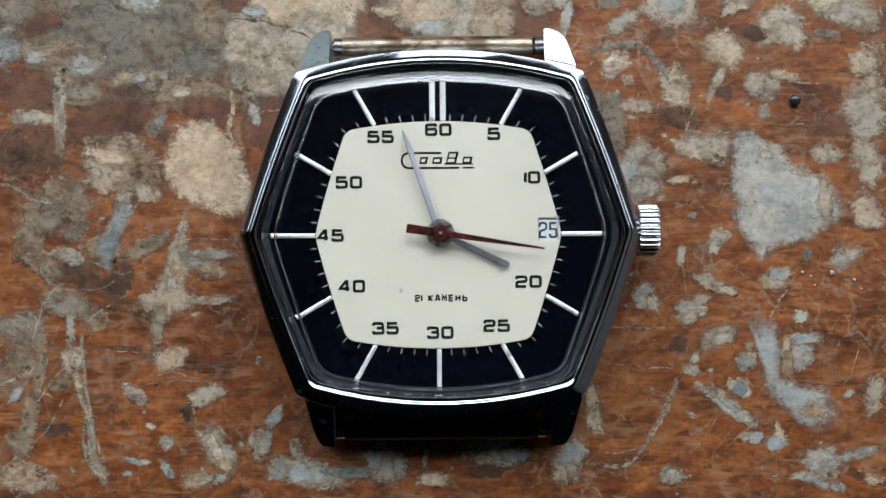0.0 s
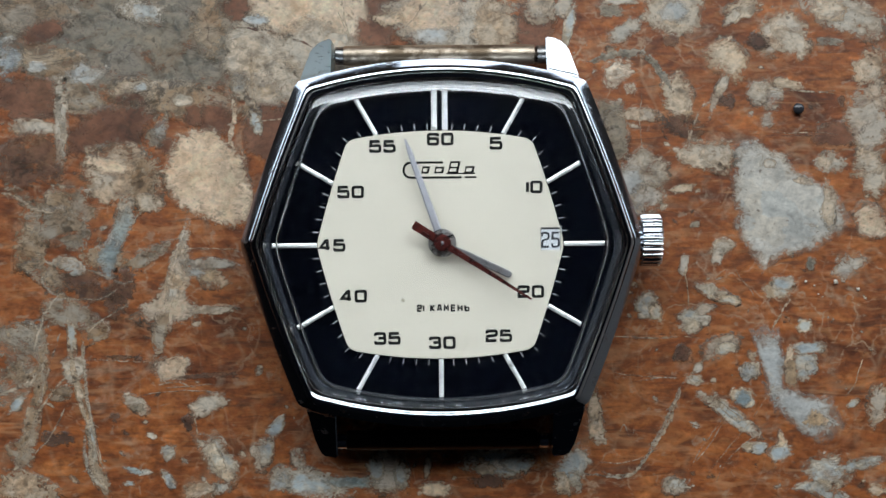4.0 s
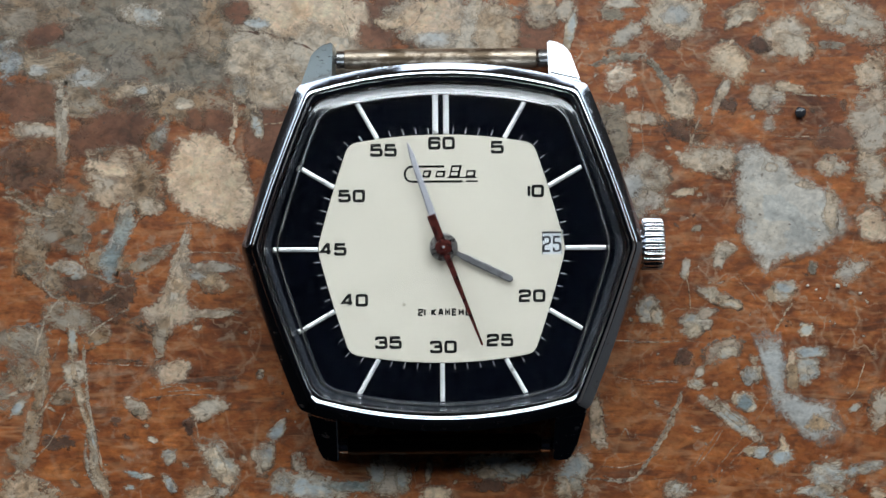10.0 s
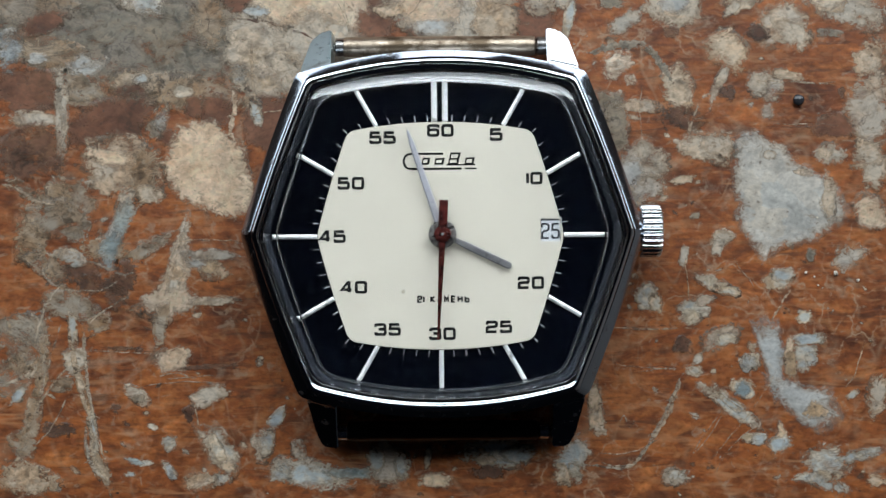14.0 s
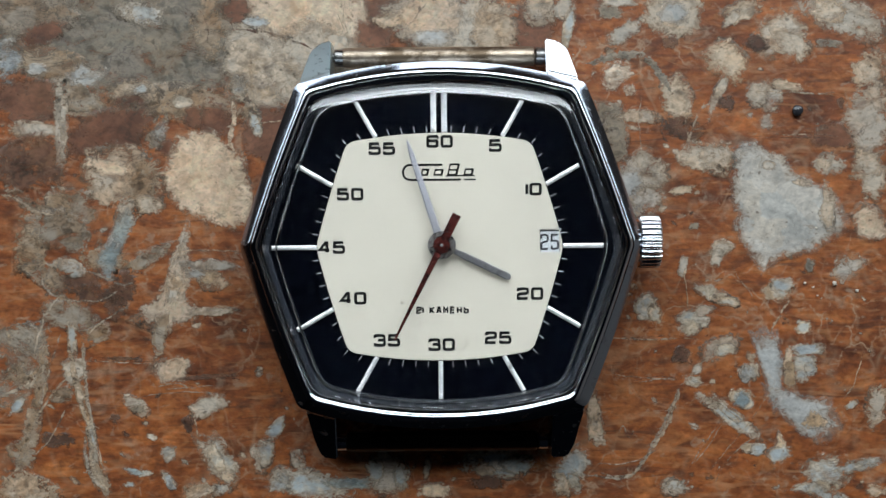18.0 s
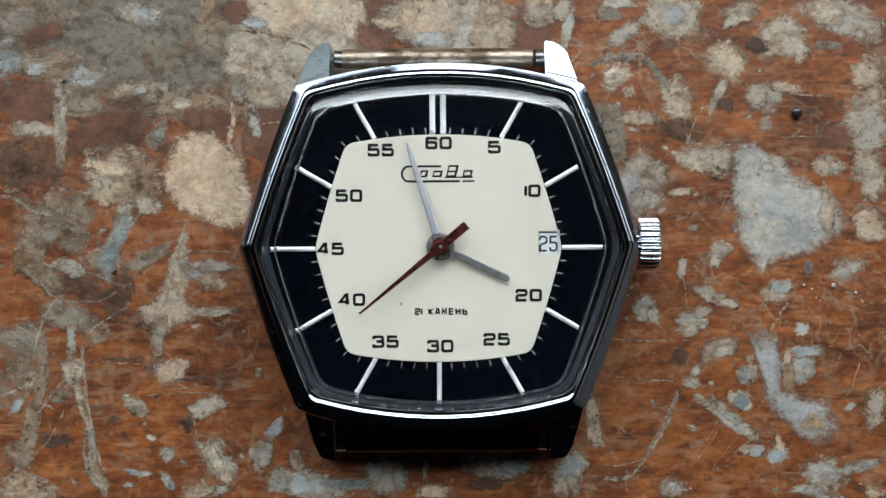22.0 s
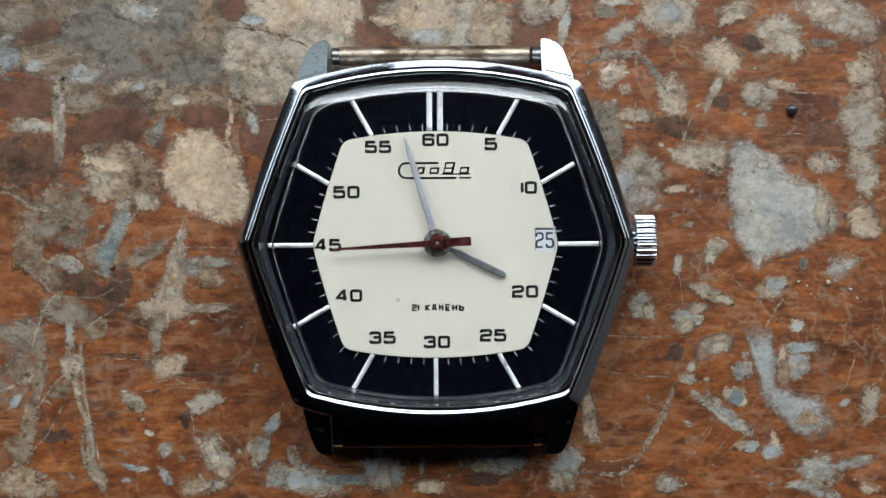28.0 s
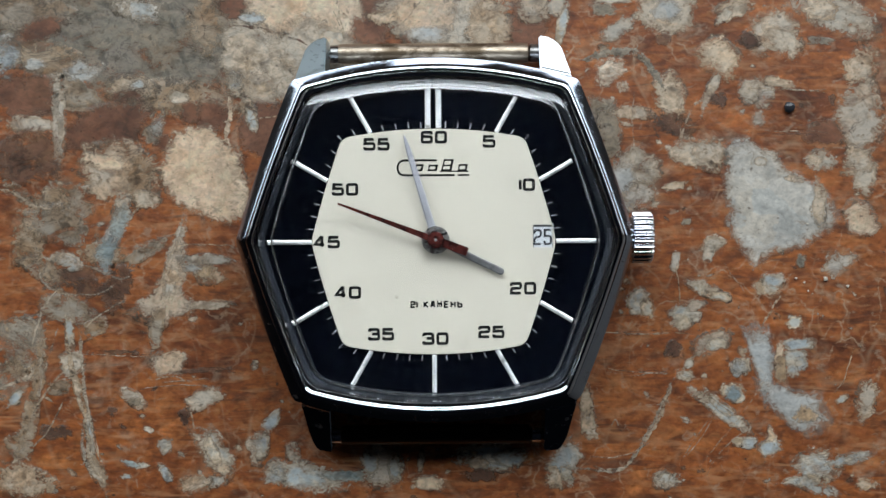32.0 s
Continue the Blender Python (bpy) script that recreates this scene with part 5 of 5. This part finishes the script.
stone_chip(9.76, 23.34, 1.58, 1.58, -0, "beige")
stone_chip(12.53, 21.12, 0.47, 2.11, -14, "blue_heart")
stone_chip(11.97, 23.34, 0.84, 1.26, -30, "pale_grey")
stone_chip(-5.21, 21.95, 1.26, 0.63, -0, "beige")
stone_chip(-34.84, 16.81, 1.75, 0.75, 8, "frost")
stone_chip(-39.68, 17.15, 1.00, 0.50, 0, "frost")
stone_chip(-29.46, 22.59, 1.90, 1.10, -10, "frost")
stone_chip(-42.62, 18.03, 1.10, 1.90, 0, "frost")
stone_chip(-19.84, 15.70, 0.70, 1.00, 0, "frost")
stone_chip(-18.18, 21.92, 1.00, 0.60, 0, "frost")
stone_chip(-29.57, 15.15, 0.90, 0.45, 10, "frost")
stone_chip(-27.62, 11.37, 0.70, 1.10, -10, "frost")
shard("teal", (-30.9, 3.1), (-30.2, 2.1), (-31.3, -0.4), (-32.3, -0.0), (-32.1, 1.7))
shard("teal", (-32.1, 0.3), (-31.5, -0.6), (-32.5, -3.5), (-33.5, -3.0), (-33.7, -0.9))
stone_chip(-22.79, -3.41, 0.95, 0.60, 0, "ochre")
stone_chip(-24.01, -3.08, 1.10, 0.40, -10, "frost")
stone_chip(-34.29, -5.02, 1.50, 0.90, -10, "umber")
stone_chip(-31.23, -4.47, 1.10, 1.50, 0, "umber")
stone_chip(-36.23, -2.52, 1.30, 0.70, -25, "frost")
stone_chip(38.77, 10.53, 1.90, 1.20, -10, "russet")
stone_chip(31.27, 19.81, 0.80, 0.75, 0, "umber")
stone_chip(28.21, 13.87, 0.70, 0.80, 0, "umber")
stone_chip(23.77, -10.97, 0.80, 0.75, 0, "umber")
stone_chip(29.77, -15.30, 0.75, 0.70, 0, "teal")
stone_chip(30.16, -12.80, 0.70, 0.75, 30, "frost")
stone_chip(-37.62, -19.47, 1.20, 0.70, 0, "umber")
stone_chip(36.82, -17.41, 0.90, 0.75, 0, "ochre")
stone_chip(34.43, -12.80, 0.60, 1.40, 0, "ochre")
stone_chip(31.27, -20.30, 0.70, 0.50, 0, "frost")
stone_chip(23.49, -23.91, 1.20, 0.70, 0, "frost")
stone_chip(38.21, -24.74, 1.70, 0.70, -20, "frost")
stone_chip(-9.01, -23.63, 2.40, 0.50, 0, "teal")
stone_chip(4.32, -23.52, 2.00, 0.60, 0, "umber")
stone_chip(-22.07, -24.19, 1.10, 0.60, 0, "frost")
stone_chip(-30.12, -22.52, 0.90, 0.35, -10, "teal")
stone_chip(-26.79, -23.35, 0.40, 0.90, 30, "frost")
stone_chip(39.43, 14.03, 0.30, 0.45, -20, "umber")
stone_chip(-40.68, -24.41, 2.6, 1.6, -10, "beige")
stone_chip(-24.01, -24.52, 1.4, 0.8, 0, "beige")
stone_vein([(-40.13, -11.03), (-39.58, -8.81), (-38.75, -6.60), (-37.36, -4.93)], 0.134, "beige")
stone_vein([(-37.36, -8.81), (-38.19, -11.03), (-39.02, -13.80), (-39.58, -16.57)], 0.122, "beige")
stone_vein([(-37.91, -5.49), (-35.14, -5.76), (-32.93, -5.49), (-31.54, -4.38)], 0.122, "beige")
stone_vein([(-31.82, -1.61), (-30.99, 0.61), (-30.15, 2.27), (-28.94, 3.38)], 0.110, "beige")
stone_vein([(-35.14, -9.37), (-33.48, -7.70), (-31.54, -6.60), (-30.43, -5.76)], 0.098, "beige")
stone_vein([(-40.13, -21.01), (-38.47, -19.35), (-37.64, -17.68), (-36.81, -16.02)], 0.110, "beige")
stone_vein([(13.97, 17.68), (17.02, 18.35), (19.01, 18.68), (20.45, 18.02), (21.45, 16.80), (22.28, 15.47)], 0.366, "grey")
stone_vein([(-19.73, 21.12), (-16.85, 20.79), (-14.63, 20.01), (-12.19, 19.01)], 0.159, "umber")
stone_vein([(-39.30, -3.27), (-39.02, -4.38), (-38.19, -5.21), (-36.81, -4.93)], 0.152, "beige")
stone_vein([(23.61, -14.36), (22.51, -17.68), (21.51, -19.35), (19.18, -22.67), (18.07, -23.23)], 0.183, "pale_grey")
stone_vein([(12.53, -22.39), (15.30, -22.95), (18.07, -23.23), (19.18, -22.67)], 0.134, "pale_grey")
stone_vein([(17.52, -9.15), (19.73, -9.26), (22.51, -9.04), (25.83, -9.31)], 0.055, "umber")
stone_vein([(30.27, 10.59), (34.15, 10.48), (36.92, 10.59), (39.13, 10.31)], 0.055, "umber")
stone_vein([(18.62, -13.58), (20.84, -13.03), (23.61, -13.25), (25.83, -13.53)], 0.049, "umber")
stone_vein([(-35.14, -11.47), (-32.37, -11.53), (-30.15, -11.59), (-27.38, -11.70)], 0.055, "umber")
stone_vein([(17.52, -9.37), (19.73, -9.48), (22.51, -9.26), (26.39, -9.48)], 0.061, "beige")
stone_vein([(19.18, -13.80), (21.40, -13.25), (24.17, -13.47), (26.39, -13.80)], 0.073, "beige")
stone_vein([(30.82, 15.02), (33.04, 14.91), (35.81, 14.91), (39.13, 14.58)], 0.098, "pale_grey")
stone_vein([(31.37, 10.86), (34.15, 10.70), (36.92, 10.81), (39.69, 10.59)], 0.061, "beige")
stone_vein([(24.17, 8.92), (24.72, 11.14), (25.55, 13.36), (26.94, 13.91)], 0.183, "beige")
stone_vein([(38.58, -16.57), (39.69, -15.47), (40.80, -13.80), (41.91, -9.92)], 0.061, "beige")
stone_vein([(26.94, -23.78), (28.05, -21.56), (29.71, -19.90), (31.10, -18.79)], 0.061, "beige")
stone_vein([(24.17, -22.67), (25.83, -19.90), (27.49, -17.68), (28.60, -15.47)], 0.055, "beige")
stone_vein([(39.69, -23.23), (40.80, -22.12), (42.18, -21.67), (43.46, -21.90)], 0.183, "pale_grey")
stone_vein([(32.48, -8.81), (33.31, -7.15), (34.15, -6.04), (34.42, -5.49)], 0.122, "beige")
stone_vein([(24.45, -6.60), (24.28, -4.93), (23.95, -3.27), (24.06, -2.16)], 0.073, "beige")
stone_vein([(28.60, -1.61), (29.16, -3.27), (30.27, -4.38), (30.82, -5.49)], 0.049, "beige")
stone_vein([(-20.45, 14.19), (-20.29, 12.25), (-20.84, 10.03), (-20.62, 9.20)], 0.305, "peach")
stone_vein([(-18.79, 18.90), (-18.62, 16.13), (-18.40, 13.36), (-17.41, 11.14)], 0.244, "pale_grey")
stone_vein([(-18.51, 11.59), (-17.41, 11.92), (-16.30, 12.03), (-15.47, 12.14)], 0.098, "beige")
stone_vein([(-37.64, 16.13), (-37.69, 13.36), (-37.25, 10.59), (-37.03, 7.82)], 0.427, "pale_grey")
stone_vein([(-35.14, -2.72), (-32.37, -3.55), (-31.54, -4.10), (-30.15, -3.82)], 0.183, "beige")
stone_vein([(-25.17, 1.16), (-25.83, -1.61), (-26.55, -3.82), (-27.38, -6.60)], 0.183, "beige")
stone_vein([(-35.14, -9.37), (-35.14, -13.25), (-34.59, -16.57), (-34.03, -19.90)], 0.244, "pale_grey")
stone_vein([(-35.14, -18.79), (-35.03, -21.56), (-34.31, -23.23), (-32.93, -24.45)], 0.244, "pale_grey")
stone_vein([(-33.76, -19.90), (-33.48, -21.56), (-32.93, -22.67), (-32.82, -23.78)], 0.085, "beige")
stone_vein([(-40.13, -17.68), (-39.02, -16.02), (-37.91, -14.36), (-36.81, -13.25)], 0.146, "beige")
stone_vein([(-43.46, -15.19), (-41.80, -14.36), (-40.13, -13.80), (-38.47, -11.03)], 0.244, "pale_grey")
stone_vein([(-43.46, 4.77), (-41.80, 4.49), (-40.13, 3.10), (-37.91, 2.83)], 0.183, "beige")
stone_vein([(-24.33, -17.13), (-23.78, -19.35), (-22.39, -19.90), (-22.12, -18.79)], 0.098, "beige")
stone_vein([(-20.45, -0.94), (-19.62, -1.00), (-19.07, -1.00), (-18.79, -1.05)], 0.061, "cream")
stone_vein([(-35.14, -11.59), (-32.37, -11.70), (-30.15, -11.75), (-27.94, -11.86)], 0.061, "pale_grey")
stone_vein([(-27.38, -14.36), (-25.17, -14.25), (-23.50, -14.08), (-21.84, -14.02)], 0.061, "beige")
stone_vein([(-28.49, -14.36), (-26.83, -13.80), (-25.72, -13.80), (-24.61, -14.36)], 0.073, "beige")
stone_vein([(-1.33, 23.89), (-2.44, 22.23), (-3.55, 21.12), (-3.82, 20.01)], 0.122, "pale_grey")
stone_vein([(-9.65, 23.34), (-9.53, 21.67), (-9.09, 20.56), (-8.98, 19.46)], 0.085, "grey")
stone_vein([(12.42, -22.56), (13.08, -22.78), (13.64, -23.00), (14.19, -23.34)], 0.134, "cream")
stone_vein([(19.73, 15.02), (19.46, 11.70), (19.73, 9.48), (20.01, 7.82)], 0.061, "beige")
stone_vein([(21.95, 12.53), (21.67, 11.42), (21.95, 10.31), (22.51, 10.03)], 0.122, "umber")
stone_vein([(15.30, -21.56), (17.52, -21.84), (19.73, -21.29), (21.95, -19.90)], 0.061, "beige")
stone_vein([(17.52, -18.79), (18.07, -17.68), (18.62, -19.35), (19.18, -18.24)], 0.073, "beige")
stone_vein([(-12.42, -11.03), (-13.53, -13.25), (-14.08, -14.36), (-14.63, -15.47)], 0.061, "umber")
stone_vein([(-10.20, 22.78), (-9.53, 21.12), (-9.20, 20.01), (-9.09, 19.18)], 0.061, "grey")
stone_vein([(-24.06, 23.34), (-23.23, 22.23), (-22.84, 21.12), (-23.06, 19.46)], 0.061, "umber")
stone_vein([(12.10, -18.97), (12.77, -19.63), (13.54, -20.41)], 0.090, "cream")
stone_vein([(24.04, -13.35), (22.66, -16.41), (21.54, -18.63), (20.43, -20.85), (19.04, -22.80)], 0.200, "beige")
stone_vein([(19.04, -22.80), (17.10, -22.97), (15.43, -22.52)], 0.120, "beige")
stone_vein([(33.49, -12.80), (30.99, -16.97), (28.21, -20.30), (25.99, -23.08)], 0.060, "beige")
stone_vein([(27.93, -17.52), (26.27, -20.30), (24.60, -21.97)], 0.050, "beige")
stone_vein([(15.88, -9.19), (18.21, -9.30), (20.99, -9.52), (23.77, -9.30)], 0.070, "beige")
stone_vein([(16.82, -12.80), (19.32, -13.19), (22.10, -13.35), (24.88, -13.52)], 0.060, "beige")
stone_vein([(24.60, 13.87), (24.04, 12.20), (24.43, 10.26), (23.21, 8.03)], 0.080, "beige")
stone_vein([(15.88, 18.03), (18.21, 18.87), (20.43, 18.48), (21.54, 16.65), (22.93, 14.70)], 0.340, "grey")
stone_vein([(32.10, 14.59), (34.32, 14.98), (36.54, 14.70), (39.32, 14.92)], 0.100, "grey")
stone_vein([(-36.79, -9.19), (-36.23, -12.52), (-35.23, -16.41), (-34.46, -19.74), (-34.29, -22.52), (-32.34, -25.02)], 0.300, "pale_grey")
stone_vein([(-38.73, -9.74), (-39.57, -13.08), (-40.01, -16.41), (-40.96, -19.74), (-41.79, -22.52)], 0.420, "dusty")
stone_vein([(-34.29, -19.74), (-33.46, -21.69), (-32.90, -23.35)], 0.060, "beige")
stone_vein([(-40.12, 1.37), (-39.29, -1.41), (-39.01, -3.63), (-37.90, -5.02), (-35.12, -6.41)], 0.340, "dusty")
stone_vein([(-25.68, -0.85), (-25.23, 0.26), (-25.12, 1.26)], 0.160, "beige")
stone_vein([(-26.79, -0.85), (-23.46, -0.63), (-20.68, -0.74), (-19.57, -0.85)], 0.070, "beige")
stone_vein([(-30.12, -15.30), (-27.90, -14.74), (-24.57, -14.63), (-21.23, -14.74)], 0.050, "beige")
stone_vein([(-24.57, -13.08), (-21.79, -13.30), (-18.46, -13.41)], 0.060, "umber")
stone_vein([(-32.90, -11.52), (-30.68, -11.41), (-29.01, -11.63)], 0.200, "umber")


def motions():
    """The pointers turn about the middle of the dial; angles are clockwise from 12."""
    walk(second_hand, [(t, pose(0, 0, 0, 0, 0, -(98.3 + 6.0 * t) - 0.5)) for t in range(0, 33)])
    walk(minute_hand, [(t, pose(0, 0, 0, 0, 0, -(339.8 + 0.1 * t) - 0.5)) for t in range(0, 33, 4)])
    walk(hour_hand, [(t, pose(0, 0, 0, 0, 0, -(115.2 + t / 120) - 0.5)) for t in range(0, 33, 8)])


motions()
